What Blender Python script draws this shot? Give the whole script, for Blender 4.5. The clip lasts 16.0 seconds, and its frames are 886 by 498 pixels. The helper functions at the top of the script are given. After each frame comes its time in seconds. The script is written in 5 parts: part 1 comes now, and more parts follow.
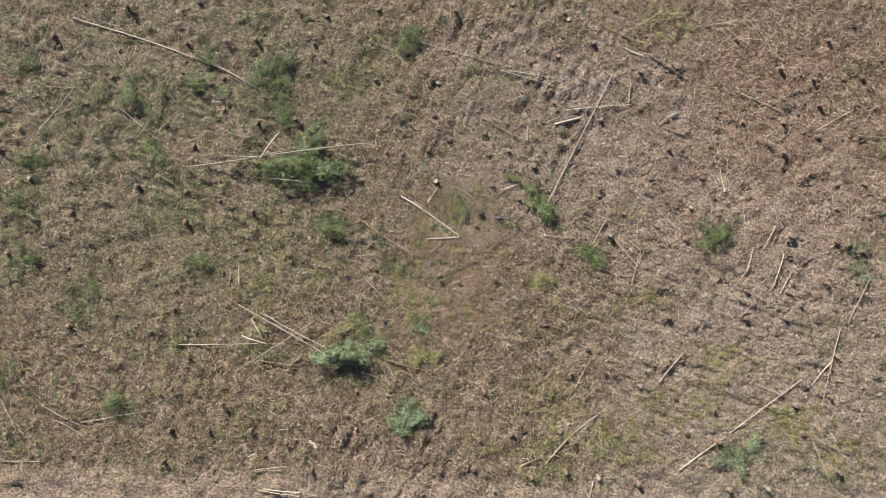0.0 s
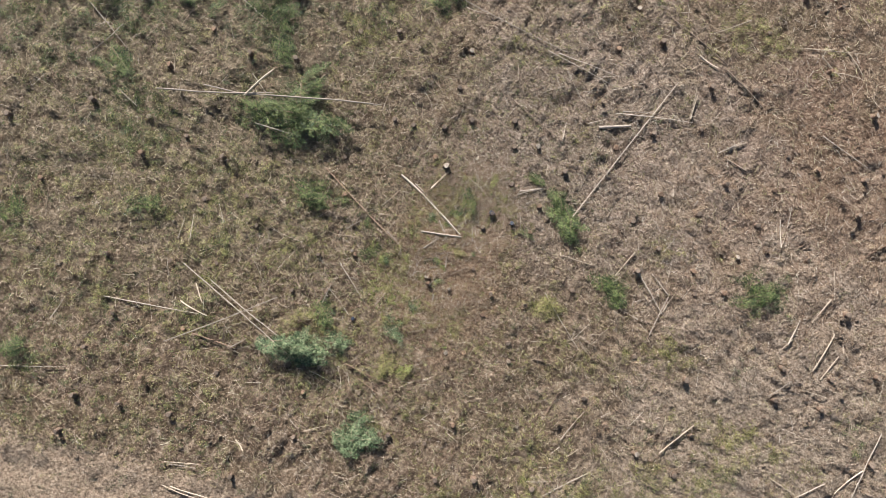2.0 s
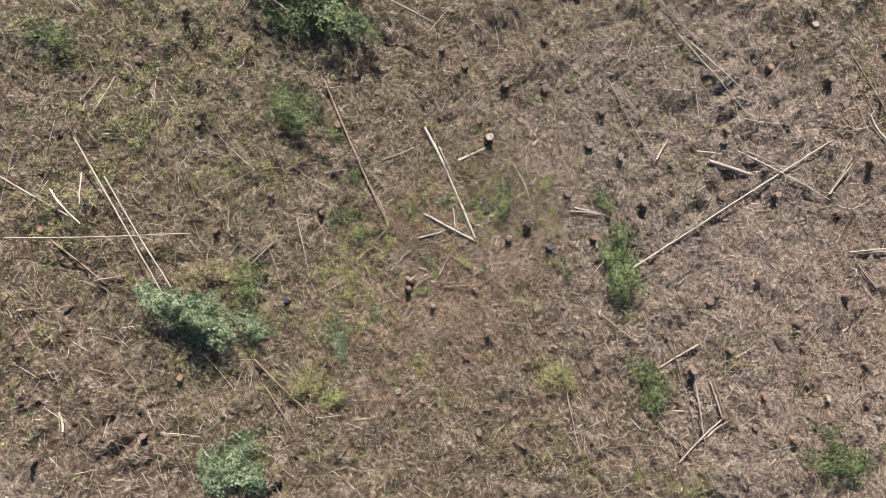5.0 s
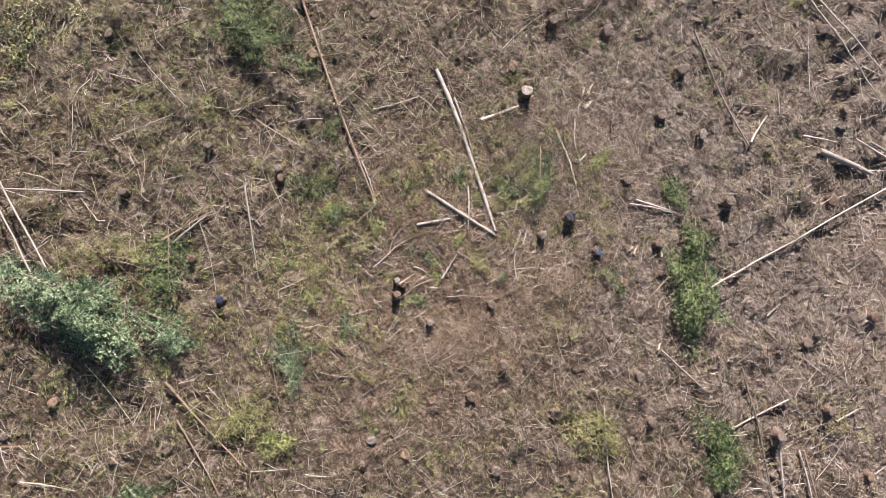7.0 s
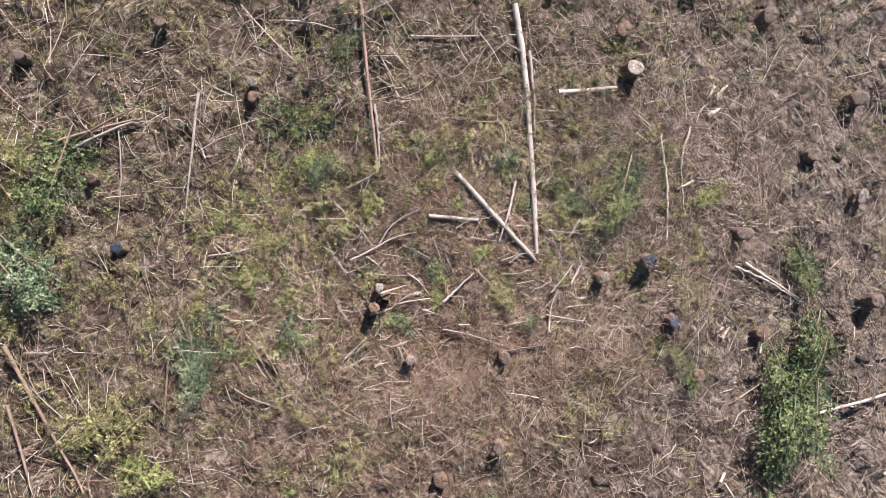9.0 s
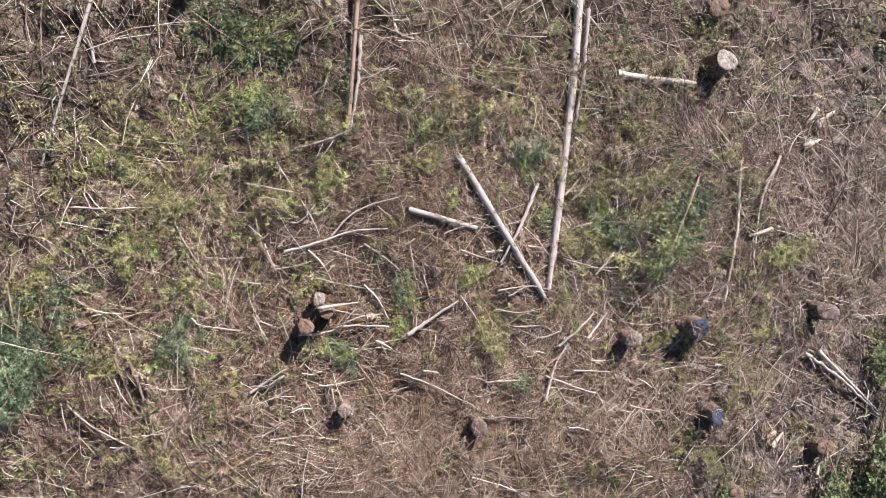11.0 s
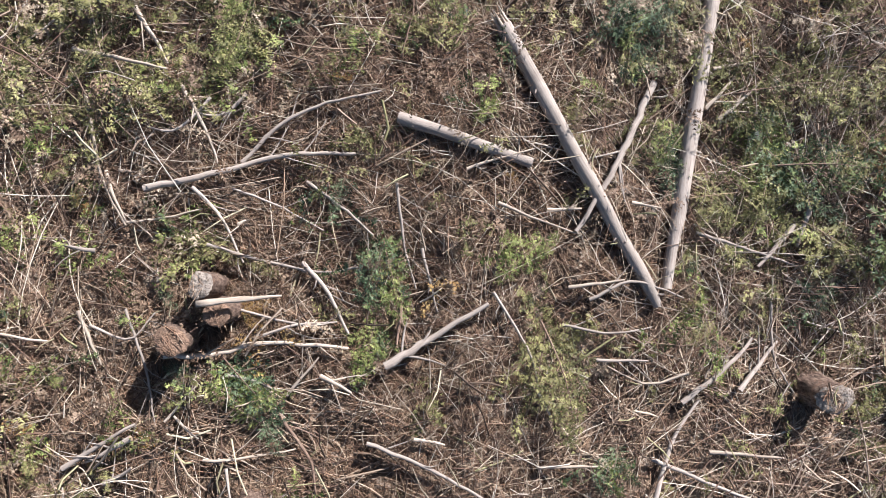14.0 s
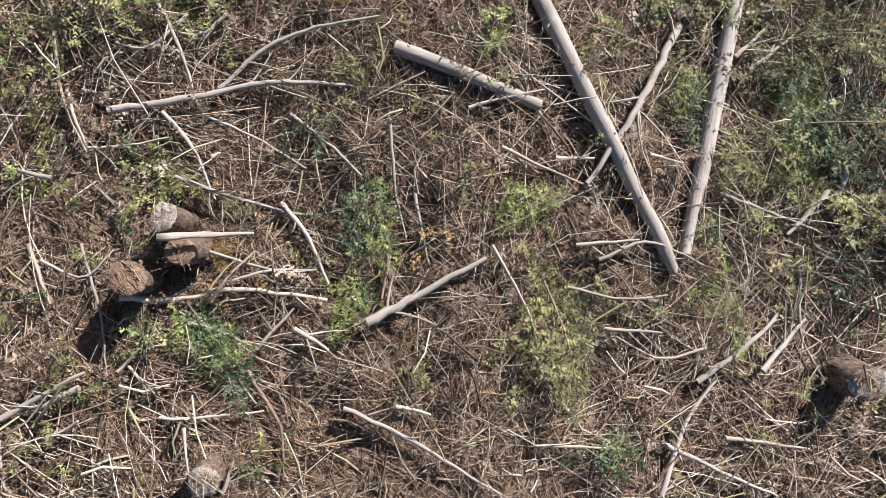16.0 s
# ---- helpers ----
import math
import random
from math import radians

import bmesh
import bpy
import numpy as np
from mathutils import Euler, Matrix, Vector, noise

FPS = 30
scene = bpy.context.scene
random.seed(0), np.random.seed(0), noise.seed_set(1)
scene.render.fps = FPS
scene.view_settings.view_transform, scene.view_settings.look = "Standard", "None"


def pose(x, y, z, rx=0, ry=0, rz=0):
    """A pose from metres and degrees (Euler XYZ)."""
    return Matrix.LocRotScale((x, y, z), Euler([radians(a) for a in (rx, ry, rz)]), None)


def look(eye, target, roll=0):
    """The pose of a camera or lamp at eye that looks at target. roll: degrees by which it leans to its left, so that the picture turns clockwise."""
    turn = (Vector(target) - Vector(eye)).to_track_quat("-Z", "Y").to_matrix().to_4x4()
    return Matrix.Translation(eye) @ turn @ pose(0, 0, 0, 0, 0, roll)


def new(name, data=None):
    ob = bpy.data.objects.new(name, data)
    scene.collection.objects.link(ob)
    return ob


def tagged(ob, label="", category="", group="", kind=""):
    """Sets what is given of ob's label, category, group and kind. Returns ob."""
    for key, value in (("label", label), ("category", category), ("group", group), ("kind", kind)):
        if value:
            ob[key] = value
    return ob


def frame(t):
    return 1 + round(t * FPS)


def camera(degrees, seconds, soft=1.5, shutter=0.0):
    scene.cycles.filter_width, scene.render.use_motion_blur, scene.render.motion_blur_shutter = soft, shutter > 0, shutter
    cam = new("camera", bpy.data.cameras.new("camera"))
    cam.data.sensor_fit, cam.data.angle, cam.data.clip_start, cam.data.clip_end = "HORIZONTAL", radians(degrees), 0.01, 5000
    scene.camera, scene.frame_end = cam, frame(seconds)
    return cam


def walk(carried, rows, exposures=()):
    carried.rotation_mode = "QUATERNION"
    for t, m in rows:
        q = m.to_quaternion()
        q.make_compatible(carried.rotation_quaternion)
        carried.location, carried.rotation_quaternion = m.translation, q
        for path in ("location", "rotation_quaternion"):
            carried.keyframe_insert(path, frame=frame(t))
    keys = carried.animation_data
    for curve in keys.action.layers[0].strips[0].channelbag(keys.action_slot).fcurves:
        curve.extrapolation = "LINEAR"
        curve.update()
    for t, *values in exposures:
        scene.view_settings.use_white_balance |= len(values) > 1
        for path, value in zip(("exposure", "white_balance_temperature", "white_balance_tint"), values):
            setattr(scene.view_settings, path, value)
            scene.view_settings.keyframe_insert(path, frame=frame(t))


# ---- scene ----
cam = camera(72.0, 16.0, soft=0.4)
PATH = [
    (0, (2.041, -2.197, 30.508), (1.908, -2.044, 28.518), -20.7),
    (0.5, (1.844, -2.151, 29.251), (1.72, -1.994, 27.261), -17.1),
    (1, (1.74, -1.957, 27.995), (1.62, -1.81, 26.004), -15.1),
    (1.5, (1.536, -1.681, 26.76), (1.43, -1.542, 24.768), -9.0),
    (2, (1.384, -1.508, 25.562), (1.293, -1.377, 23.568), -3.0),
    (2.5, (1.236, -1.593, 24.279), (1.159, -1.45, 22.286), 7.2),
    (3, (0.981, -1.534, 22.928), (0.92, -1.389, 20.935), 14.1),
    (3.5, (0.874, -1.442, 21.567), (0.819, -1.293, 19.573), 20.0),
    (4, (0.48, -1.284, 20.272), (0.455, -1.144, 18.277), 36.0),
    (4.2, (0.476, -1.292, 19.778), (0.448, -1.15, 17.783), 37.7),
    (6.3, (-0.246, -1.658, 14.256), (-0.19, -1.428, 12.27), 66.5),
    (6.5, (-0.227, -1.622, 13.736), (-0.17, -1.395, 11.75), 67.5),
    (7, (-0.136, -1.446, 12.493), (-0.079, -1.226, 10.506), 70.2),
    (7.5, (-0.062, -1.364, 11.201), (-0.014, -1.144, 9.214), 70.2),
    (8, (-0.138, -1.135, 9.991), (-0.079, -0.931, 8.002), 75.1),
    (8.5, (-0.156, -1.063, 9.104), (-0.104, -0.869, 7.114), 76.7),
    (9, (-0.212, -1.006, 8.536), (-0.16, -0.816, 6.546), 86.0),
    (9.2, (-0.232, -0.903, 8.381), (-0.18, -0.719, 6.39), 89.6),
    (11.3, (-0.217, -0.886, 5.49), (-0.164, -0.565, 3.517), 90.7),
    (11.5, (-0.168, -0.85, 5.203), (-0.121, -0.532, 3.229), 90.0),
    (12, (-0.131, -0.746, 4.573), (-0.081, -0.441, 2.597), 91.4),
    (12.5, (-0.038, -0.634, 4.074), (-0.005, -0.348, 2.094), 88.2),
    (13, (0.075, -0.558, 3.697), (0.076, -0.289, 1.715), 81.6),
    (13.5, (0.114, -0.482, 3.326), (0.115, -0.238, 1.341), 81.4),
    (14, (0.181, -0.412, 3.018), (0.178, -0.194, 1.03), 82.8),
    (14.5, (0.292, -0.381, 2.809), (0.26, -0.173, 0.82), 76.7),
    (15, (0.371, -0.355, 2.686), (0.335, -0.151, 0.697), 75.8),
    (15.5, (0.414, -0.349, 2.678), (0.378, -0.144, 0.689), 76.0),
    (16, (0.465, -0.357, 2.711), (0.429, -0.151, 0.722), 76.2),
]
walk(cam, [(t, look(eye, target, roll)) for t, eye, target, roll in PATH], exposures=((0, 1.30, 6450, 8), (4, 1.32, 6380, 10), (9, 1.34, 6120, 19), (12, 1.22, 5970, 18), (16, 1.10, 5970, 11)))

# ---- light ----
SUN_EL, SUN_AZ = 32.0, 140.0
world = bpy.data.worlds.new("world")
scene.world = world
world.use_nodes = True
sky = world.node_tree.nodes.new("ShaderNodeTexSky")
sky.sky_type, sky.sun_disc = "NISHITA", False
sky.sun_elevation, sky.sun_rotation = radians(SUN_EL), radians(90 - SUN_AZ)
back = world.node_tree.nodes["Background"]
back.inputs["Strength"].default_value = 0.046
world.node_tree.links.new(sky.outputs[0], back.inputs["Color"])
sun = new("sun", bpy.data.lights.new("sun", "SUN"))
sun.data.energy, sun.data.angle, sun.data.color = 5.3, radians(0.5), (1.0, 0.935, 0.86)
sun.matrix_world = look((40 * math.cos(radians(SUN_AZ)), 40 * math.sin(radians(SUN_AZ)), 40 * math.tan(radians(SUN_EL))), (0, 0, 0))

# ---- numbers ----
rng = np.random.default_rng(7)


def lattice(i, j, seed):
    n = (i.astype(np.int64) * 374761393 + j.astype(np.int64) * 668265263 + seed * 974711) & 0x7FFFFFFF
    n = ((n ^ (n >> 13)) * 1274126177) & 0x7FFFFFFF
    return ((n ^ (n >> 16)) & 0xFFFF) / 65535.0


def vnoise(x, y, size, seed):
    """Smooth value noise from 0 to 1 with lumps of that size in metres."""
    x, y = np.asarray(x, float) / size, np.asarray(y, float) / size
    i, j = np.floor(x), np.floor(y)
    u, v = x - i, y - j
    u, v = u * u * (3 - 2 * u), v * v * (3 - 2 * v)
    a, b = lattice(i, j, seed), lattice(i + 1, j, seed)
    c, d = lattice(i, j + 1, seed), lattice(i + 1, j + 1, seed)
    return (a * (1 - u) + b * u) * (1 - v) + (c * (1 - u) + d * u) * v


NEAR_X, NEAR_Y = 0.35, 0.1


def near_by(x, y):
    """Under 1 in the middle of the clearing, where the camera comes low."""
    return np.hypot((np.asarray(x) - NEAR_X) / 2.3, (np.asarray(y) - NEAR_Y) / 3.5)


def ground_z(x, y):
    far = 0.62 + 0.38 * np.clip((near_by(x, y) - 0.9) / 1.5, 0, 1)
    z = 0.14 * (vnoise(x, y, 5.0, 1) - 0.5) + far * 0.20 * (vnoise(x, y, 1.7, 2) - 0.5)
    z = z + far ** 2 * (0.19 * np.abs(2 * vnoise(x, y, 0.72, 3) - 1) + 0.15 * np.abs(2 * vnoise(x, y, 0.40, 6) - 1) - 0.15) + 0.035 * (vnoise(x, y, 0.23, 4) - 0.5) + 0.018 * (vnoise(x, y, 0.09, 5) - 0.5)
    # wheel ruts of the dirt track
    across = 0.944 * np.asarray(y) - 0.331 * np.asarray(x) + 12.4
    return z - 0.10 * np.exp(-((across - 0.1) / 0.35) ** 2) - 0.14 * np.exp(-((across + 1.9) / 0.35) ** 2)


def gz(x, y):
    return float(ground_z(np.array([x]), np.array([y]))[0])


# ---- materials ----
class Mat:
    def __init__(self, name, rough=0.9):
        self.m = bpy.data.materials.new(name)
        self.m.use_nodes = True
        self.t = self.m.node_tree
        self.b = self.t.nodes["Principled BSDF"]
        self.b.inputs["Roughness"].default_value = rough
        self.b.inputs["Specular IOR Level"].default_value = 0.25

    def n(self, kind, **kw):
        node = self.t.nodes.new(kind)
        for k, v in kw.items():
            node.inputs[k.replace("_", " ")].default_value = v
        return node

    def l(self, a, b):
        self.t.links.new(a, b)

    def noise(self, coords, scale, detail=4.0, rough=0.6):
        node = self.n("ShaderNodeTexNoise", Scale=scale, Detail=detail, Roughness=rough)
        self.l(coords, node.inputs["Vector"])
        return node.outputs["Fac"]

    def ramp(self, fac, *stops):
        node = self.t.nodes.new("ShaderNodeValToRGB")
        el = node.color_ramp.elements
        while len(el) < len(stops):
            el.new(0.5)
        for e, (p, c) in zip(el, stops):
            e.position, e.color = p, (*c, 1) if len(c) == 3 else c
        self.l(fac, node.inputs["Fac"])
        return node.outputs["Color"]

    def mix(self, fac, a, b, how="MIX"):
        node = self.t.nodes.new("ShaderNodeMix")
        node.data_type, node.blend_type = "RGBA", how
        for sock, v in ((node.inputs[0], fac), (node.inputs[6], a), (node.inputs[7], b)):
            if isinstance(v, (int, float)):
                sock.default_value = v
            elif isinstance(v, tuple):
                sock.default_value = (*v, 1)
            else:
                self.l(v, sock)
        return node.outputs[2]

    def math(self, op, a, b=0.0):
        node = self.t.nodes.new("ShaderNodeMath")
        node.operation = op
        for sock, v in zip(node.inputs, (a, b)):
            if isinstance(v, (int, float)):
                sock.default_value = v
            else:
                self.l(v, sock)
        return node.outputs[0]

    def bump(self, height, strength, distance):
        node = self.n("ShaderNodeBump", Strength=strength, Distance=distance)
        self.l(height, node.inputs["Height"])
        self.l(node.outputs[0], self.b.inputs["Normal"])

    def colour(self, c):
        if isinstance(c, tuple):
            self.b.inputs["Base Color"].default_value = (*c, 1)
        else:
            self.l(c, self.b.inputs["Base Color"])

    def coords(self, which="Object"):
        return self.t.nodes.new("ShaderNodeTexCoord").outputs[which]

    def mapped(self, coords, scale):
        node = self.n("ShaderNodeMapping", Scale=scale)
        self.l(coords, node.inputs["Vector"])
        return node.outputs[0]


def zone(m, pos, x, y, rx, ry, wob):
    """Soft blot of the soil round (x, y), with a ragged rim."""
    node = m.n("ShaderNodeMapping", Location=(-x / rx, -y / ry, 0), Scale=(1 / rx, 1 / ry, 0))
    m.l(pos, node.inputs["Vector"])
    length = m.t.nodes.new("ShaderNodeVectorMath")
    length.operation = "LENGTH"
    m.l(node.outputs[0], length.inputs[0])
    ragged = m.math("ADD", length.outputs["Value"], m.math("MULTIPLY", m.math("SUBTRACT", wob, 0.5), 1.6))
    r = m.t.nodes.new("ShaderNodeMapRange")
    r.interpolation_type = "SMOOTHSTEP"
    r.inputs["From Min"].default_value, r.inputs["From Max"].default_value = 1.25, 0.45
    m.l(ragged, r.inputs["Value"])
    return r.outputs[0]


def soil_material():
    m = Mat("forest_soil", 0.95)
    p = m.coords()
    wide, mid, fine, grain = m.noise(p, 0.45, 4), m.noise(p, 2.6, 5), m.noise(p, 17, 5, 0.7), m.noise(p, 90, 3, 0.7)
    c = m.ramp(mid, (0.32, (0.075, 0.048, 0.033)), (0.5, (0.200, 0.140, 0.100)), (0.68, (0.410, 0.318, 0.242)))
    c = m.mix(m.ramp(wide, (0.42, (0, 0, 0)), (0.62, (1, 1, 1))), c, m.mix(0.5, c, (0.135, 0.105, 0.055)))
    red = m.math("MULTIPLY", zone(m, p, 13.0, 9.6, 7.5, 8.5, wide), 0.45)
    c = m.mix(red, c, m.mix(fine, (0.22, 0.125, 0.085), (0.42, 0.275, 0.205)))
    rust = m.math("MULTIPLY", zone(m, p, 1.0, -1.4, 2.8, 3.4, mid), 0.6)
    c = m.mix(rust, c, m.mix(fine, (0.23, 0.140, 0.090), (0.45, 0.310, 0.210)))
    pale = m.math("MULTIPLY", zone(m, p, 13.2, 4.4, 4.6, 4.2, wide), 0.3)
    c = m.mix(pale, c, m.mix(fine, (0.21, 0.155, 0.12), (0.36, 0.29, 0.235)))
    lilac = m.math("MULTIPLY", zone(m, p, 4.0, 8.0, 8.0, 6.5, wide), 0.5)
    c = m.mix(lilac, c, m.mix(fine, (0.26, 0.205, 0.175), (0.50, 0.43, 0.375)))
    dot = m.t.nodes.new("ShaderNodeVectorMath")
    dot.operation = "DOT_PRODUCT"
    dot.inputs[1].default_value = (-0.331, 0.944, 0)
    m.l(p, dot.inputs[0])
    edge = m.t.nodes.new("ShaderNodeMapRange")
    edge.interpolation_type = "SMOOTHSTEP"
    edge.inputs["From Min"].default_value, edge.inputs["From Max"].default_value = -10.6, -11.7
    m.l(m.math("ADD", dot.outputs["Value"], m.math("MULTIPLY", m.math("SUBTRACT", mid, 0.5), 3.0)), edge.inputs["Value"])
    track = edge.outputs[0]
    c = m.mix(m.math("MULTIPLY", track, 0.85), c, m.mix(fine, (0.32, 0.235, 0.170), (0.54, 0.42, 0.32)))
    east = m.math("MULTIPLY", zone(m, p, 18.0, -1.0, 10.0, 12.0, wide), 0.62)
    c = m.mix(east, c, m.mix(fine, (0.29, 0.225, 0.175), (0.50, 0.42, 0.345)))
    west = m.math("MULTIPLY", zone(m, p, -15.0, 2.0, 12.0, 12.0, wide), 0.45)
    c = m.mix(west, c, m.mix(fine, (0.12, 0.108, 0.068), (0.28, 0.25, 0.17)))
    straw = m.ramp(m.noise(m.mapped(p, (1, 1, 1)), 60, 2, 0.8), (0.58, (0, 0, 0)), (0.70, (1, 1, 1)))
    c = m.mix(m.math("MULTIPLY", straw, 0.6), c, (0.42, 0.34, 0.26))
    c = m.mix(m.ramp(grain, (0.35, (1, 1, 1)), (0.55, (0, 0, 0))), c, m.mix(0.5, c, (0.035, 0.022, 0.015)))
    # Tone of clods and gaps; shade is painted into low spots, light onto tops.
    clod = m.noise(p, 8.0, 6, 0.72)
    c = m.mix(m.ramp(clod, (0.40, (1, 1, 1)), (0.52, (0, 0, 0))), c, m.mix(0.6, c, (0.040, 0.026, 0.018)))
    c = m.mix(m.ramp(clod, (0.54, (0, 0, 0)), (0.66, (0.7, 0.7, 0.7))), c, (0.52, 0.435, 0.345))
    # Dark needle mats, which also paint in small shadows between the litter.
    mat_shade = m.noise(p, 5.0, 6, 0.78)
    c = m.mix(m.ramp(mat_shade, (0.36, (0.7, 0.7, 0.7)), (0.46, (0, 0, 0))), c, (0.055, 0.038, 0.027))
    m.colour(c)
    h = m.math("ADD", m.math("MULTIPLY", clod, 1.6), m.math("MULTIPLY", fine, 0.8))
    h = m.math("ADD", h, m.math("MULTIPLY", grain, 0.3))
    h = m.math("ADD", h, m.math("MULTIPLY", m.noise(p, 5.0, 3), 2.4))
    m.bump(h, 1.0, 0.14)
    return m.m


def wood_material(name, dark, mid, light, rough=0.75):
    m = Mat(name, rough)
    p = m.coords()
    streak = m.noise(m.mapped(p, (3.0, 60, 60)), 2.2, 6, 0.7)
    blot = m.noise(p, 5.5, 4, 0.6)
    c = m.ramp(streak, (0.22, dark), (0.45, mid), (0.75, light))
    c = m.mix(m.ramp(blot, (0.5, (0, 0, 0)), (0.72, (1, 1, 1))), c, m.mix(0.5, c, dark))
    info = m.t.nodes.new("ShaderNodeObjectInfo")
    hsv = m.n("ShaderNodeHueSaturation")
    m.l(c, hsv.inputs["Color"])
    m.l(m.math("ADD", m.math("MULTIPLY", info.outputs["Random"], 0.5), 0.75), hsv.inputs["Value"])
    m.colour(hsv.outputs[0])
    crack = m.noise(m.mapped(p, (2.0, 45, 45)), 6.0, 3, 0.8)
    m.bump(m.math("ADD", streak, m.math("MULTIPLY", crack, 1.2)), 0.45, 0.004)
    return m.m


def cut_material(name, dark, light, dye=None):
    m = Mat(name, 0.8)
    p = m.coords()
    flat = m.mapped(p, (1, 1, 0))
    length = m.t.nodes.new("ShaderNodeVectorMath")
    length.operation = "LENGTH"
    m.l(flat, length.inputs[0])
    blot = m.noise(p, 16, 4, 0.7)
    rings = m.math("SINE", m.math("ADD", m.math("MULTIPLY", length.outputs["Value"], 1700), m.math("MULTIPLY", blot, 9)))
    c = m.mix(m.math("ADD", m.math("MULTIPLY", rings, 0.10), 0.5), dark, light)
    c = m.mix(m.ramp(blot, (0.36, (1, 1, 1)), (0.62, (0, 0, 0))), c, m.mix(0.7, c, (0.05, 0.038, 0.03)))
    speck = m.noise(p, 60, 3, 0.8)
    c = m.mix(m.ramp(speck, (0.52, (0, 0, 0)), (0.62, (0.75, 0.75, 0.75))), c, (0.10, 0.065, 0.042))
    if dye:
        c = m.mix(m.ramp(m.noise(p, 9, 3, 0.6), (0.3, (1, 1, 1)), (0.62, (0.35, 0.35, 0.35))), c, m.mix(blot, dye, tuple(v * 2.2 for v in dye)))
    m.colour(c)
    m.bump(m.math("ADD", blot, m.math("MULTIPLY", speck, 0.5)), 0.9, 0.02)
    return m.m


def bark_material():
    m = Mat("stump_bark", 0.95)
    p = m.coords()
    ridge = m.noise(m.mapped(p, (1, 1, 0.4)), 62, 6, 0.75)
    c = m.ramp(ridge, (0.34, (0.045, 0.030, 0.023)), (0.52, (0.155, 0.105, 0.080)), (0.70, (0.33, 0.25, 0.19)))
    scar = m.noise(p, 13, 4, 0.7)
    c = m.mix(m.ramp(scar, (0.56, (0, 0, 0)), (0.66, (0.6, 0.6, 0.6))), c, m.mix(ridge, (0.11, 0.058, 0.038), (0.30, 0.19, 0.13)))
    moss = m.ramp(m.noise(p, 7, 3), (0.55, (0, 0, 0)), (0.7, (1, 1, 1)))
    m.colour(m.mix(m.math("MULTIPLY", moss, 0.35), c, (0.10, 0.12, 0.03)))
    m.bump(ridge, 1.0, 0.015)
    return m.m


def twig_material(name, *stops):
    """Sticks of the litter, each with its own tone."""
    m = Mat(name, 0.8)
    g = m.t.nodes.new("ShaderNodeNewGeometry")
    c = m.ramp(g.outputs["Random Per Island"], *stops)
    n = m.noise(m.coords(), 45, 3, 0.6)
    m.colour(m.mix(m.ramp(n, (0.4, (0, 0, 0)), (0.65, (0.6, 0.6, 0.6))), c, m.mix(0.55, c, (0.05, 0.035, 0.025))))
    return m.m


def foliage_material(name, *stops):
    m = Mat(name, 0.55)
    g = m.t.nodes.new("ShaderNodeNewGeometry")
    p = m.coords()
    shoot = m.math("MULTIPLY", m.math("SUBTRACT", m.noise(p, 17.0, 2), 0.5), 1.5)
    f = m.math("ADD", m.math("MULTIPLY", g.outputs["Random Per Island"], 0.16), m.math("MULTIPLY", m.noise(p, 3.0, 3), 0.89))
    f = m.math("ADD", f, shoot)
    c = m.ramp(f, *stops)
    m.colour(c)
    out = m.t.nodes["Material Output"]
    tr = m.t.nodes.new("ShaderNodeBsdfTranslucent")
    m.l(c, tr.inputs["Color"])
    mix = m.t.nodes.new("ShaderNodeMixShader")
    mix.inputs[0].default_value = 0.15
    m.l(m.b.outputs[0], mix.inputs[1])
    m.l(tr.outputs[0], mix.inputs[2])
    m.l(mix.outputs[0], out.inputs["Surface"])
    return m.m


SOIL = soil_material()
BARK = bark_material()
WEATHERED = "weathered grey-tan", wood_material("weathered_wood", (0.165, 0.135, 0.112), (0.315, 0.268, 0.228), (0.44, 0.388, 0.338))
PALE = "pale barkless", wood_material("pale_wood", (0.19, 0.145, 0.108), (0.37, 0.305, 0.240), (0.53, 0.46, 0.38))
DARK = "dark-barked", wood_material("dark_wood", (0.06, 0.042, 0.033), (0.15, 0.11, 0.085), (0.27, 0.215, 0.175))
RUSSET = "reddish-brown", wood_material("russet_wood", (0.09, 0.055, 0.042), (0.19, 0.125, 0.092), (0.31, 0.228, 0.175))
RAW = cut_material("raw_cut_wood", (0.36, 0.25, 0.16), (0.60, 0.48, 0.36))
FRESH = "pale grey sawn top", cut_material("sawn_top_pale", (0.27, 0.225, 0.182), (0.48, 0.425, 0.365))
GREYED = "darkened sawn top", cut_material("sawn_top_grey", (0.115, 0.088, 0.070), (0.26, 0.205, 0.165))
RUSTY = "reddish-brown sawn top", cut_material("sawn_top_rusty", (0.17, 0.105, 0.072), (0.36, 0.24, 0.165))
BLUE = "blue-dyed sawn top", cut_material("sawn_top_blue", (0.06, 0.06, 0.07), (0.15, 0.155, 0.175), (0.010, 0.017, 0.033))
TWIGS = twig_material("litter_twigs", (0.0, (0.05, 0.033, 0.025)), (0.28, (0.17, 0.105, 0.075)), (0.52, (0.33, 0.235, 0.175)), (0.80, (0.50, 0.415, 0.335)), (1.0, (0.70, 0.63, 0.55)))
MATTED = twig_material("matted_twigs", (0.0, (0.06, 0.040, 0.030)), (0.3, (0.20, 0.125, 0.090)), (0.6, (0.36, 0.258, 0.178)), (0.85, (0.55, 0.455, 0.345)), (1.0, (0.78, 0.70, 0.59)))
NEEDLES = twig_material("fallen_needles", (0.0, (0.10, 0.052, 0.030)), (0.4, (0.34, 0.205, 0.130)), (0.75, (0.48, 0.335, 0.220)), (1.0, (0.58, 0.46, 0.33)))
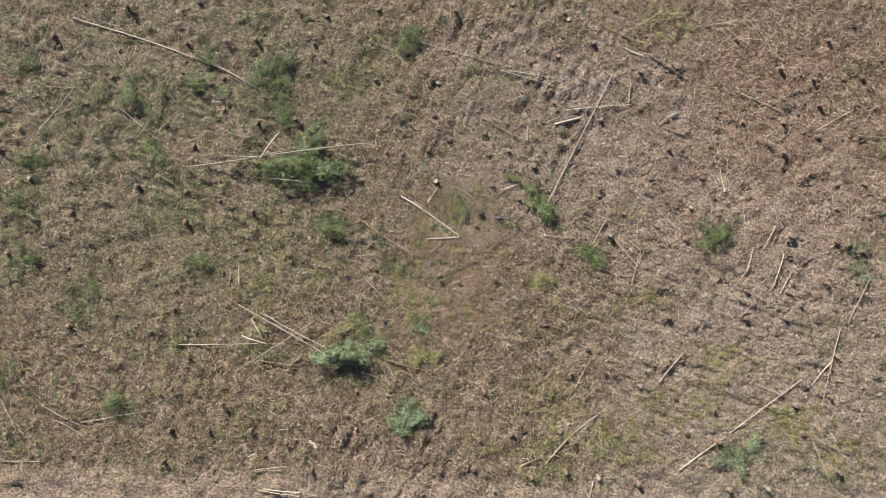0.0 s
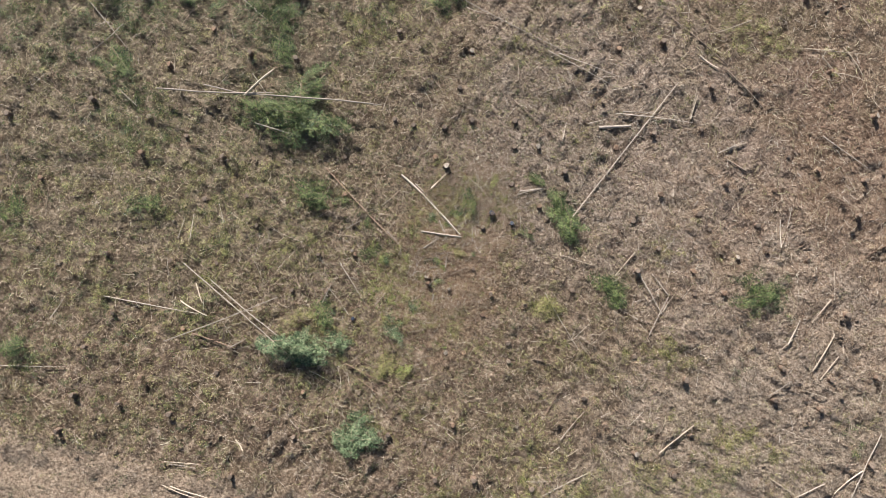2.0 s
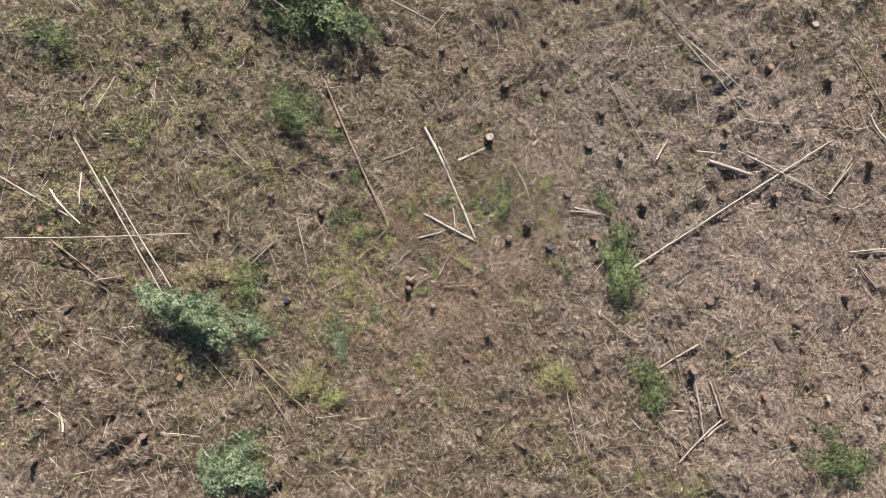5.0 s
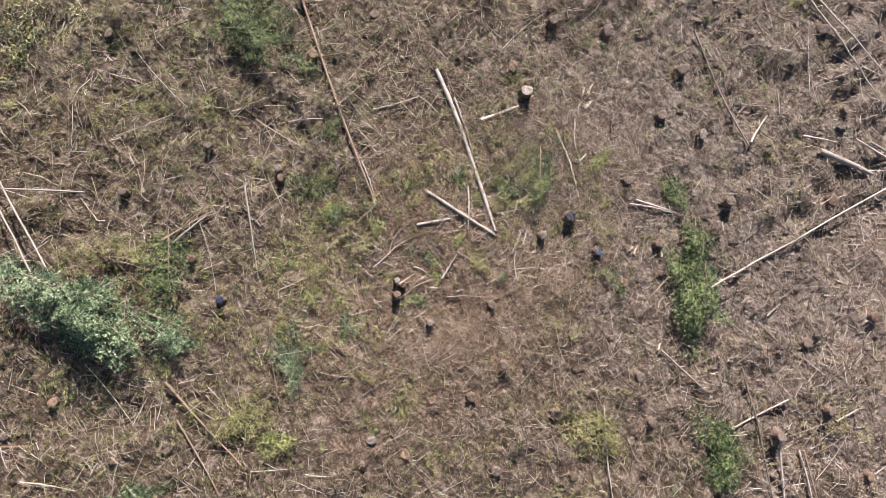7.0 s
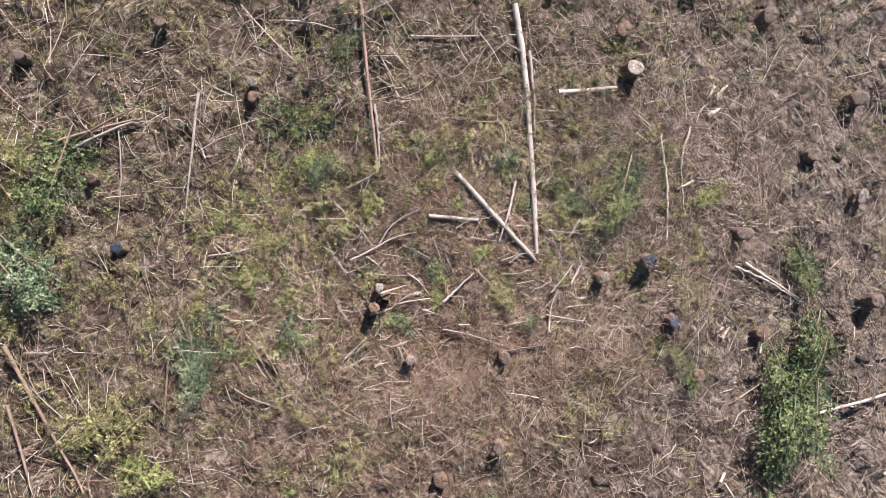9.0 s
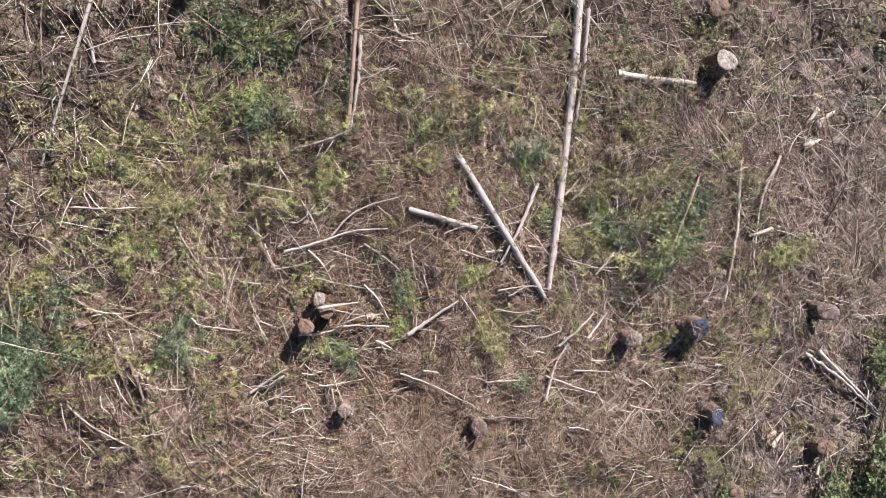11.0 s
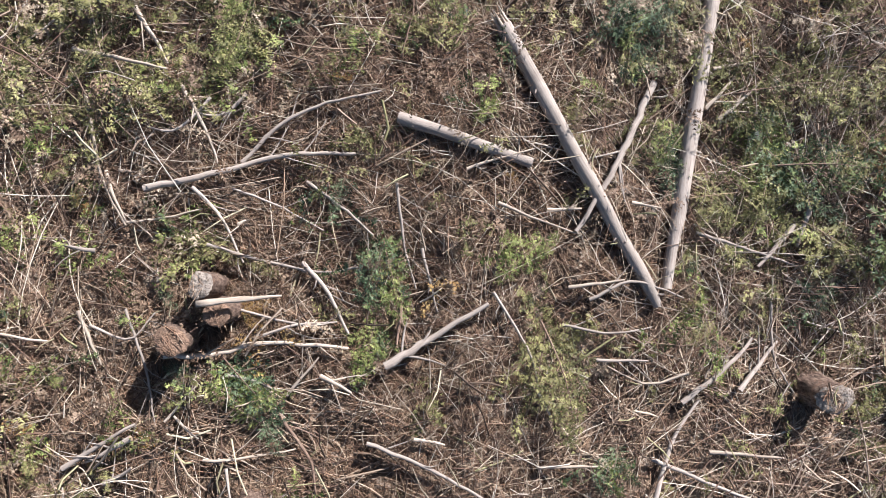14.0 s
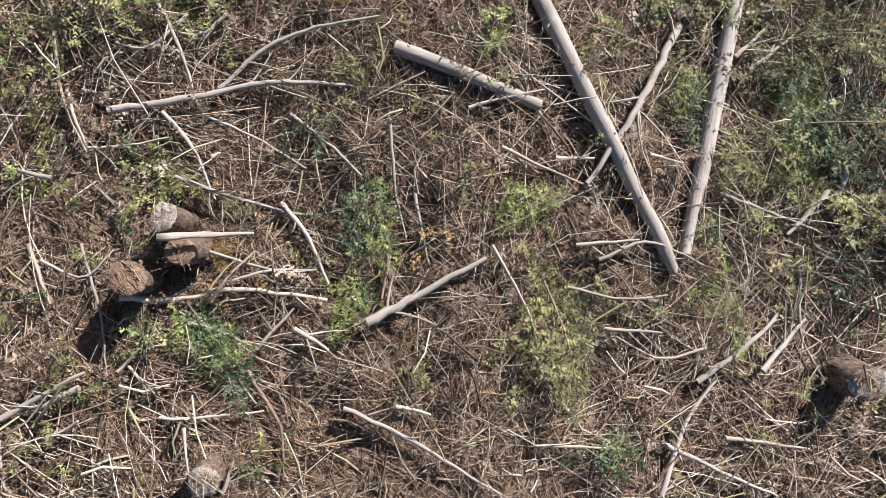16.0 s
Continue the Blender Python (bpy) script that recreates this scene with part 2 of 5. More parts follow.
FRONDS = twig_material("matted_fronds", (0.0, (0.04, 0.028, 0.021)), (0.25, (0.13, 0.093, 0.067)), (0.47, (0.28, 0.213, 0.158)), (0.64, (0.46, 0.375, 0.285)), (0.8, (0.25, 0.238, 0.115)), (0.9, (0.38, 0.355, 0.20)), (1.0, (0.66, 0.58, 0.48)))
GREEN = "dark green", foliage_material("needles_green", (0.28, (0.010, 0.020, 0.011)), (0.55, (0.052, 0.080, 0.030)), (0.90, (0.250, 0.290, 0.110)))
LIME = "bright yellow-green", foliage_material("needles_lime", (0.22, (0.022, 0.036, 0.012)), (0.48, (0.150, 0.185, 0.052)), (0.82, (0.410, 0.430, 0.155)))
OLIVE = "yellowing olive-green", foliage_material("needles_olive", (0.20, (0.032, 0.034, 0.016)), (0.50, (0.165, 0.158, 0.062)), (0.85, (0.410, 0.380, 0.165)))
BLUISH = "blue-green", foliage_material("needles_bluish", (0.27, (0.012, 0.022, 0.014)), (0.55, (0.072, 0.112, 0.054)), (0.88, (0.350, 0.420, 0.240)))
GOLDEN = "golden-brown withered", foliage_material("needles_golden", (0.15, (0.12, 0.06, 0.02)), (0.5, (0.27, 0.16, 0.06)), (0.85, (0.42, 0.30, 0.12)))

BROWN = "dead brown", foliage_material("needles_brown", (0.15, (0.035, 0.022, 0.015)), (0.5, (0.155, 0.10, 0.065)), (0.85, (0.40, 0.30, 0.21)))

STRAW = "straw-coloured dead", foliage_material("needles_straw", (0.20, (0.085, 0.058, 0.038)), (0.5, (0.29, 0.222, 0.150)), (0.82, (0.56, 0.465, 0.345)))

# ---- mesh helpers ----
def fast_mesh(name, verts, faces, material):
    """A mesh from arrays: verts (n, 3) and a list of face arrays (k, 3) or (k, 4)."""
    me = bpy.data.meshes.new(name)
    verts = np.asarray(verts, np.float32)
    faces = [f for f in faces if len(f)]
    loops = np.concatenate([f.ravel() for f in faces]).astype(np.int32)
    sizes = np.concatenate([np.full(len(f), f.shape[1]) for f in faces]).astype(np.int32)
    me.vertices.add(len(verts))
    me.vertices.foreach_set("co", verts.ravel())
    me.loops.add(len(loops))
    me.loops.foreach_set("vertex_index", loops)
    me.polygons.add(len(sizes))
    me.polygons.foreach_set("loop_start", np.concatenate([[0], np.cumsum(sizes)[:-1]]).astype(np.int32))
    me.materials.append(material)
    me.update(calc_edges=True)
    return me


def smooth(me):
    me.polygons.foreach_set("use_smooth", np.ones(len(me.polygons), bool))
    return me


def child(name, me, parent, label=""):
    ob = new(name, me)
    ob.parent = parent
    return tagged(ob, label) if label else ob


def tubes(p0, p1, p2, r0, r1, seg, sides=3):
    """Many tapered bent sticks at once. Points (n, 3), radii (n,)."""
    n = len(p0)
    s = np.linspace(0, 1, seg + 1)[None, :, None]
    c = (1 - s) ** 2 * p0[:, None] + 2 * s * (1 - s) * p1[:, None] + s ** 2 * p2[:, None]
    d = p2 - p0
    d /= np.linalg.norm(d, axis=1, keepdims=True) + 1e-9
    side = np.cross(d, (0, 0, 1.0))
    side /= np.linalg.norm(side, axis=1, keepdims=True) + 1e-9
    up = np.cross(side, d)
    r = r0[:, None] * (1 - s[..., 0]) + r1[:, None] * s[..., 0]
    a = (np.arange(sides) + 0.5) * 2 * np.pi / sides
    ring = side[:, None, :] * np.cos(a)[None, :, None] + up[:, None, :] * np.sin(a)[None, :, None]
    v = c[:, :, None, :] + r[:, :, None, None] * ring[:, None, :, :]
    k = np.arange(seg)[:, None] * sides
    j = np.arange(sides)[None, :]
    q = np.stack([k + j, k + (j + 1) % sides, k + sides + (j + 1) % sides, k + sides + j], -1).reshape(-1, 4)
    f = (q[None] + (np.arange(n) * (seg + 1) * sides)[:, None, None]).reshape(-1, 4)
    return v.reshape(-1, 3), f


def join(pieces):
    """Several (verts, faces) into one."""
    vs, fs, base = [], [], 0
    for v, f in pieces:
        vs.append(v)
        fs.append(f + base)
        base += len(v)
    return np.concatenate(vs), fs


# ---- ground ----
def graded(rim):
    half, step, x = [0.0], 0.05, 0.0
    while x < 1900:
        if x > 2.8:
            step = min(step * 1.05, 0.205) if x < rim else step * 1.5
        x += step
        half.append(x)
    half = np.array(half)
    return np.concatenate([-half[:0:-1], half])


gx, gy = graded(26) * 0.98 + 0.35, graded(21) + 0.1
GX, GY = np.meshgrid(gx, gy, indexing="ij")
flat = np.clip((60 - np.hypot(GX, GY)) / 30, 0, 1)
V = np.stack([GX, GY, ground_z(GX, GY) * flat], -1).reshape(-1, 3)
I = np.arange(V.shape[0]).reshape(GX.shape)
Q = np.stack([I[:-1, :-1], I[1:, :-1], I[1:, 1:], I[:-1, 1:]], -1).reshape(-1, 4)
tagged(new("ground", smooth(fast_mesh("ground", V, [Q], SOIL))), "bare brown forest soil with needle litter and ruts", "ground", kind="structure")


# ---- prints of a tracked machine in the bare soil ----
def tread_print(x0, y0, x1, y1, width):
    """Cross bars of pressed-up soil, one behind the other."""
    length = math.hypot(x1 - x0, y1 - y0)
    ux, uy = (x1 - x0) / length, (y1 - y0) / length
    p0, p2 = [], []
    for s in np.arange(0, length, 0.17):
        w = width * rng.uniform(0.75, 1.0) / 2
        cx, cy, k = x0 + ux * s + rng.normal(0, 0.015), y0 + uy * s + rng.normal(0, 0.015), rng.normal(0, 0.08)
        for list_, e in ((p0, -1), (p2, 1)):
            px, py = cx - e * w * (uy + k * ux), cy + e * w * (ux - k * uy)
            list_.append((px, py, gz(px, py) - 0.005))
    p0, p2 = np.array(p0), np.array(p2)
    p1 = (p0 + p2) / 2
    p1[:, 2] = np.maximum(p1[:, 2], ground_z(p1[:, 0], p1[:, 1]))
    r = rng.uniform(0.018, 0.028, len(p0))
    v, f = tubes(p0, p1, p2, r, r, 6, 5)
    tagged(new("tread_print", fast_mesh("tread_print", v, [f], SOIL)), "ribbed print of a machine track in soil", "track print", kind="structure")


tread_print(8.6, 9.4, 12.6, 7.6, 0.5)
tread_print(9.3, 9.95, 13.2, 8.2, 0.5)


# ---- logs and branches ----
def curve_through(pts, n):
    """n points along a smooth line through the given ground points."""
    p = np.array(pts, float)
    if len(p) == 2:
        s = np.linspace(0, 1, n)[:, None]
        return p[0] * (1 - s) + p[1] * s
    p = np.vstack([2 * p[0] - p[1], p, 2 * p[-1] - p[-2]])
    out = []
    for s in np.linspace(0, len(pts) - 1 - 1e-6, n):
        i = int(s)
        t = s - i
        a, b, c, d = p[i], p[i + 1], p[i + 2], p[i + 3]
        out.append(0.5 * (2 * b + (c - a) * t + (2 * a - 5 * b + 4 * c - d) * t * t + (3 * b - a - 3 * c + d) * t ** 3))
    return np.array(out)


def stem(name, pts, d, taper, sides, step, lift, material, wob):
    """A round stem lying on the ground; its own x runs from butt to tip. Returns the object and its centre line."""
    flat_len = sum(math.dist(a, b) for a, b in zip(pts, pts[1:]))
    n = int(np.clip(flat_len / step, 3, 26)) + 1
    line = curve_through(pts, n)
    z = ground_z(line[:, 0], line[:, 1])
    s = np.linspace(0, 1, n)
    fit = np.polyfit(s, z, min(2, n - 1))
    z = np.polyval(fit, s) + 0.25 * (z - np.polyval(fit, s))
    r = 0.5 * d * (1.08 - taper * s)
    if d > 0.06:
        r = r * np.where(s > 0.93, 0.72, 1.0)
    if wob:
        line = line + rng.normal(0, wob, line.shape) * d
        r = r * rng.uniform(0.93, 1.07, n)
    c = np.column_stack([line, z + r * 0.75 + lift + (0.06 if near_by(*line[n // 2]) > 1.5 else 0)])
    t = np.gradient(c, axis=0)
    t /= np.linalg.norm(t, axis=1, keepdims=True)
    side = np.cross(t, (0, 0, 1.0))
    side /= np.linalg.norm(side, axis=1, keepdims=True)
    up = np.cross(side, t)
    a = np.arange(sides) * 2 * np.pi / sides
    rr = r[:, None] * (1 + rng.normal(0, 0.025, (n, sides)))
    v = c[:, None] + rr[..., None] * (side[:, None] * np.cos(a)[None, :, None] + up[:, None] * np.sin(a)[None, :, None])
    turn = math.atan2(c[-1, 1] - c[0, 1], c[-1, 0] - c[0, 0])
    rot = np.array([[math.cos(turn), math.sin(turn), 0], [-math.sin(turn), math.cos(turn), 0], [0, 0, 1]])
    k = np.arange(n - 1)[:, None] * sides
    j = np.arange(sides)[None, :]
    q = np.stack([k + j, k + (j + 1) % sides, k + sides + (j + 1) % sides, k + sides + j], -1).reshape(-1, 4)
    lv = (v.reshape(-1, 3) - c[0]) @ rot.T
    ob = new(name, smooth(fast_mesh(name, lv, [q], material)))
    ob.location, ob.rotation_euler = c[0], (0, 0, turn)
    lc = (c - c[0]) @ rot.T
    for end, e in ((0, -1), (n - 1, 1)):
        ring = lv[end * sides:(end + 1) * sides]
        bulge = np.array([lc[end] + np.array([e * 0.12 * r[end], 0, 0])])
        fan = np.column_stack([np.arange(sides), (np.arange(sides) + 1) % sides, np.full(sides, sides)])
        child("cut_end", fast_mesh("cut_end", np.vstack([ring, bulge]), [fan if e < 0 else fan[:, ::-1]], RAW), ob)
    return ob, lc, r


def log(d, tone, *pts, up=0.0, torn=False):
    kind, material = tone
    close = min(near_by(x, y) for x, y in pts) < 1.3
    d *= 1.0 if close else 0.64
    ob, c, r = stem("log", pts, d, 0.22, 12 if d > 0.09 or close else 8, 0.14 if close else 0.4, 0.012 + up, material, 0.012)
    tagged(ob, f"{kind} thin spruce log lying on brash", "log", "felled poles")
    for i in range(10 if close else 3):
        k = rng.integers(0, len(c) - 1)
        base = c[k] + (c[k + 1] - c[k]) * rng.random()
        a = rng.uniform(-0.3, math.pi + 0.3)
        way = np.array([rng.uniform(0.1, 0.6), math.cos(a), abs(math.sin(a))])
        way /= np.linalg.norm(way)
        p0 = np.array([base + way * r[k] * 0.7])
        p2 = p0 + way * r[k] * rng.uniform(0.5, 1.3)
        v, f = tubes(p0, (p0 + p2) / 2, p2, np.array([r[k] * 0.16]), np.array([r[k] * 0.09]), 1, 5)
        cap = np.array([[5, 6, 7, 8], [5, 8, 9, 9]])[:1]
        child("knot", fast_mesh("knot", v, [f, cap], material), ob)
    for i in range(9 if torn else 0):
        a = 0.7 * i
        p0 = np.array([[0.04, r[0] * 0.72 * math.cos(a), r[0] * 0.72 * math.sin(a)]])
        p2 = p0 * np.array([0, 0.9, 0.9]) - np.array([[rng.uniform(0.02, 0.13), 0, 0]])
        v, f = tubes(p0, (p0 + p2) / 2, p2, np.array([r[0] * 0.34]), np.array([r[0] * 0.04]), 2, 4)
        child("torn_fibre", fast_mesh("torn_fibre", v, [f], PALE[1]), ob, "pale torn wood fibre")
    return ob


def branch(d, tone, *pts, up=0.0):
    kind, material = tone
    close = min(near_by(x, y) for x, y in pts) < 1.2
    ob, c, r = stem("branch", pts, d, 0.55, 7 if close else 5, 0.05 if close else 0.3, (0.05 if close else 0.03) + up, material, 0.10 if close else 0.03)
    tagged(ob, f"{kind} bare branch lying on the litter", "branch", "fallen branches")
    for i in range(3 if close else 0):
        k = rng.integers(1, len(c) - 1)
        length = rng.uniform(0.06, 0.22)
        a = rng.choice((-1, 1)) * rng.uniform(0.4, 0.9)
        p0 = np.array([c[k]])
        p2 = p0 + length * np.array([[math.cos(a), math.sin(a), rng.uniform(-0.05, 0.15)]])
        p1 = (p0 + p2) / 2 + rng.normal(0, 0.012, (1, 3))
        v, f = tubes(p0, p1, p2, np.array([r[k] * 0.45]), np.array([r[k] * 0.2]), 3, 4)
        child("side_shoot", fast_mesh("side_shoot", v, [f], material), ob)
    return ob


def splinter(d, tone, *pts, up=0.0):
    """A flat torn piece of raw wood."""
    kind, material = tone
    a, b = np.array(pts[0]), np.array(pts[-1])
    length = float(np.linalg.norm(b - a))
    n = 7
    s = np.linspace(0, 1, n)
    w = d * 0.5 * (0.15 + 0.85 * np.cos(s * 1.45)) * rng.uniform(0.8, 1.15, n)
    th = d * 0.22
    x, off = s * length, rng.normal(0, d * 0.06, n)
    v = np.concatenate([np.column_stack([x, off + e * w, np.full(n, h)]) for e, h in ((-1, 0.0), (1, 0.0), (0.7, th), (-0.7, th))])
    k = np.arange(n - 1)
    q = np.concatenate([np.column_stack([i * n + k, i * n + k + 1, j * n + k + 1, j * n + k]) for i, j in ((0, 1), (1, 2), (2, 3), (3, 0))])
    caps = np.array([[0, n, 2 * n, 3 * n], [4 * n - 1, 3 * n - 1, 2 * n - 1, n - 1]])
    ob = new("splinter", fast_mesh("splinter", v, [q, caps], material))
    mid = (a + b) / 2
    ob.location = (a[0], a[1], gz(*mid) + 0.03 + up)
    ob.rotation_euler = (rng.uniform(-0.3, 0.3), 0, math.atan2(b[1] - a[1], b[0] - a[0]))
    return tagged(ob, "pale torn splinter of raw wood on litter", "splinter", "splinters")


log(0.103, WEATHERED, (-22.88, 4.95), (-18.21, 5.14), (-13.92, 5.05))
log(0.081, WEATHERED, (-15.49, 5.31), (-11.49, 4.62))
log(0.071, DARK, (-11.39, 9.20), (-8.44, 9.03), (-5.40, 8.93))
branch(0.040, WEATHERED, (-9.16, 9.23), (-9.22, 7.75))
log(0.060, WEATHERED, (-4.98, 9.92), (-2.20, 9.99), (0.22, 10.14))
branch(0.049, WEATHERED, (-0.43, 9.82), (3.05, 9.94))
log(0.078, DARK, (3.42, 13.89), (6.42, 13.35))
log(0.096, DARK, (6.44, 13.10), (8.64, 12.55))
log(0.131, PALE, (5.20, 13.05), (6.13, 12.96))
branch(0.048, WEATHERED, (3.39, 8.96), (6.43, 10.39))
branch(0.036, PALE, (5.83, 11.71), (6.25, 10.45))
branch(0.048, WEATHERED, (8.04, 9.84), (8.69, 10.85))
branch(0.043, PALE, (8.36, 9.77), (9.39, 9.79))
branch(0.043, PALE, (8.93, 15.76), (11.27, 16.86))
log(0.058, PALE, (9.66, 15.82), (10.92, 15.31))
branch(0.043, PALE, (10.26, 15.34), (11.68, 15.83))
log(0.058, PALE, (10.28, 16.68), (11.61, 15.97))
log(0.056, WEATHERED, (15.34, 12.05), (16.88, 13.83))
log(0.100, WEATHERED, (-13.53, -0.45), (-11.34, 0.74), (-9.34, 1.99), up=0.45)
log(0.099, WEATHERED, (-10.85, 1.07), (-7.23, 2.93), (-5.16, 3.95), up=0.45)
log(0.080, WEATHERED, (-11.96, 0.73), (-10.05, 1.42), up=0.45)
log(0.135, PALE, (-10.24, 1.25), (-9.88, 2.84), up=0.6)
log(0.079, WEATHERED, (-9.21, 0.49), (-7.67, 0.92), up=0.45)
branch(0.044, PALE, (-16.15, -14.17), (-13.98, -14.44))
branch(0.049, WEATHERED, (-14.03, -14.32), (-10.54, -12.26))
branch(0.049, WEATHERED, (-15.17, -14.60), (-13.49, -14.85))
log(0.059, PALE, (-17.05, -17.46), (-15.03, -16.69))
branch(0.048, WEATHERED, (-4.76, -13.28), (-3.61, -12.76))
log(0.057, PALE, (-4.43, -14.10), (-2.36, -13.63))
branch(0.045, WEATHERED, (19.39, 3.16), (19.56, 1.21), (19.70, -0.60))
branch(0.046, WEATHERED, (20.07, 6.04), (19.69, 3.56))
branch(0.054, PALE, (19.49, 1.46), (18.99, 0.07))
log(0.073, WEATHERED, (14.26, -5.91), (16.57, -2.63), (18.47, 0.22))
log(0.056, WEATHERED, (8.42, -3.98), (8.67, -2.43))
log(0.069, PALE, (12.78, -0.52), (12.08, -2.31))
log(0.074, WEATHERED, (8.26, -7.91), (8.96, -6.21), (10.10, -4.50))
branch(0.046, WEATHERED, (7.16, -8.47), (8.03, -7.65))
branch(0.034, PALE, (16.55, -0.78), (18.25, -0.86))
log(0.083, PALE, (15.75, 5.63), (15.79, 3.87))
branch(0.042, PALE, (15.00, 6.85), (14.82, 5.59))
branch(0.042, PALE, (14.43, 4.56), (14.17, 3.57))
branch(0.041, PALE, (16.84, 3.23), (15.78, 2.99))
log(0.055, PALE, (16.20, 3.73), (16.38, 4.98))
log(0.083, WEATHERED, (-22.20, -1.29), (-21.20, 1.34))
log(0.062, WEATHERED, (-21.65, -0.28), (-19.95, 1.13))
log(0.062, PALE, (-22.70, 0.97), (-21.08, 1.44))
branch(0.051, WEATHERED, (-18.34, 1.22), (-15.85, 0.34))
branch(0.051, WEATHERED, (-16.69, 1.16), (-17.23, -0.63))
branch(0.045, WEATHERED, (19.63, -2.18), (21.34, -4.19))
branch(0.036, WEATHERED, (19.09, -2.24), (21.75, -2.36))
branch(0.047, WEATHERED, (11.39, 12.74), (13.66, 12.52))
log(0.057, DARK, (10.76, 13.77), (11.94, 13.78))
branch(0.046, RUSSET, (18.00, 9.15), (18.62, 7.58))
branch(0.046, WEATHERED, (14.80, 2.04), (15.19, 3.06))
log(0.065, WEATHERED, (17.40, 12.57), (18.80, 12.98))
log(0.059, WEATHERED, (-18.40, -14.48), (-16.90, -15.69))
branch(0.055, WEATHERED, (10.67, -7.84), (10.72, -8.66))
branch(0.048, RUSSET, (-3.04, -4.56), (-2.99, -3.50))
branch(0.049, WEATHERED, (-12.19, -10.95), (-12.22, -9.92))
branch(0.039, WEATHERED, (6.30, 15.54), (5.23, 14.21))
branch(0.050, RUSSET, (-0.01, 12.95), (-0.67, 12.20))
branch(0.038, RUSSET, (13.19, 10.75), (14.71, 10.53))
branch(0.037, RUSSET, (15.96, 10.22), (15.05, 8.53))
branch(0.035, PALE, (14.02, 9.98), (13.94, 9.49))
branch(0.040, WEATHERED, (-15.16, -1.31), (-13.76, -1.59))
branch(0.041, WEATHERED, (-20.91, 4.88), (-18.17, 2.73))
branch(0.053, WEATHERED, (-10.85, -9.00), (-8.98, -8.28), (-6.84, -7.43))
log(0.061, WEATHERED, (-8.62, -6.02), (-5.76, -6.41), (-2.69, -6.89), up=0.35)
log(0.061, WEATHERED, (-7.19, -5.98), (-5.39, -6.27), (-3.28, -6.48), up=0.35)
log(0.061, PALE, (-7.73, -6.44), (-6.97, -6.94), up=0.35)
log(0.060, WEATHERED, (-7.53, -9.14), (-6.08, -7.29), (-4.53, -5.15), up=0.35)
log(0.076, PALE, (-7.86, -7.38), (-6.59, -7.32), up=0.35)
log(0.075, RUSSET, (-6.78, -8.30), (-4.94, -7.90))
log(0.061, WEATHERED, (-5.13, -7.97), (-4.73, -7.27))
log(0.061, DARK, (-5.52, -7.99), (-5.90, -7.07))
branch(0.046, RUSSET, (0.04, -6.23), (1.72, -6.40))
log(0.089, PALE, (-2.88, -10.98), (-2.36, -11.14))
log(0.059, PALE, (-4.88, -13.26), (-3.63, -12.62))
log(0.073, PALE, (-4.12, -13.91), (-2.38, -13.46))
branch(0.044, PALE, (-1.95, -13.38), (-1.43, -13.26))
log(0.065, WEATHERED, (8.19, 3.89), (9.18, 3.46))
log(0.064, WEATHERED, (9.25, 3.40), (9.34, 1.60))
branch(0.039, RUSSET, (-2.96, -4.40), (-3.14, -3.51))
log(0.061, WEATHERED, (-9.54, -5.34), (-9.84, -4.43))
log(0.066, WEATHERED, (8.27, 7.57), (8.27, 7.29))
branch(0.047, RUSSET, (7.41, -3.48), (7.38, -2.20))
log(0.067, PALE, (8.03, 9.85), (8.80, 10.84))
log(0.067, DARK, (8.37, 9.79), (9.44, 9.75))
branch(0.050, PALE, (6.27, 10.48), (5.97, 11.61))
branch(0.049, WEATHERED, (14.36, 4.28), (14.30, 5.42))
branch(0.050, WEATHERED, (12.13, 7.58), (11.62, 8.69))
log(0.048, RUSSET, (-5.84, 0.49), (-3.369, -0.203), (-1.316, -0.694))
log(0.069, DARK, (-0.58, 7.18), (0.71, 6.95), (2.12, 6.73))
branch(0.050, WEATHERED, (2.09, 6.78), (1.84, 7.58))
log(0.20, WEATHERED, (3.12, 8.04), (4.26, 8.86))
log(0.067, WEATHERED, (4.14, 4.18), (5.01, 11.51), up=0.03)
branch(0.053, WEATHERED, (3.63, 9.17), (4.76, 9.84))
branch(0.051, WEATHERED, (2.67, 8.02), (3.21, 8.54))
branch(0.050, WEATHERED, (-2.88, -4.41), (-2.99, -3.43))
log(0.074, PALE, (-1.557, 2.109), (-1.355, 2.969))
branch(0.039, PALE, (4.59, 2.56), (5.82, 2.84))
log(0.059, DARK, (5.95, 3.84), (7.40, 3.33), (9.39, 2.40))
log(0.069, WEATHERED, (7.65, 3.65), (9.40, 2.66))
log(0.059, PALE, (6.91, 2.89), (7.12, 4.29))
branch(0.050, DARK, (8.24, 3.96), (9.26, 3.52))
branch(0.050, PALE, (9.38, 2.77), (9.36, 3.53))
log(0.060, PALE, (5.38, 4.93), (5.39, 5.39))
branch(0.031, PALE, (-0.66, -9.17), (0.07, -8.43))
branch(0.048, WEATHERED, (1.67, 3.94), (2.56, 4.68))
branch(0.042, WEATHERED, (0.02, 9.93), (2.80, 10.43))
branch(0.037, WEATHERED, (4.77, 0.85), (5.93, 0.21), (7.13, -0.41))
branch(0.041, WEATHERED, (8.12, 4.90), (8.26, 5.64))
branch(0.055, WEATHERED, (-9.03, -5.05), (-9.54, -4.13))
branch(0.044, WEATHERED, (-3.13, -2.62), (-2.40, -2.97), (-1.379, -3.481))
branch(0.055, RUSSET, (-0.69, -5.98), (0.45, -5.90), (1.48, -5.76))
branch(0.038, RUSSET, (0.068, -4.127), (1.00, -4.53))
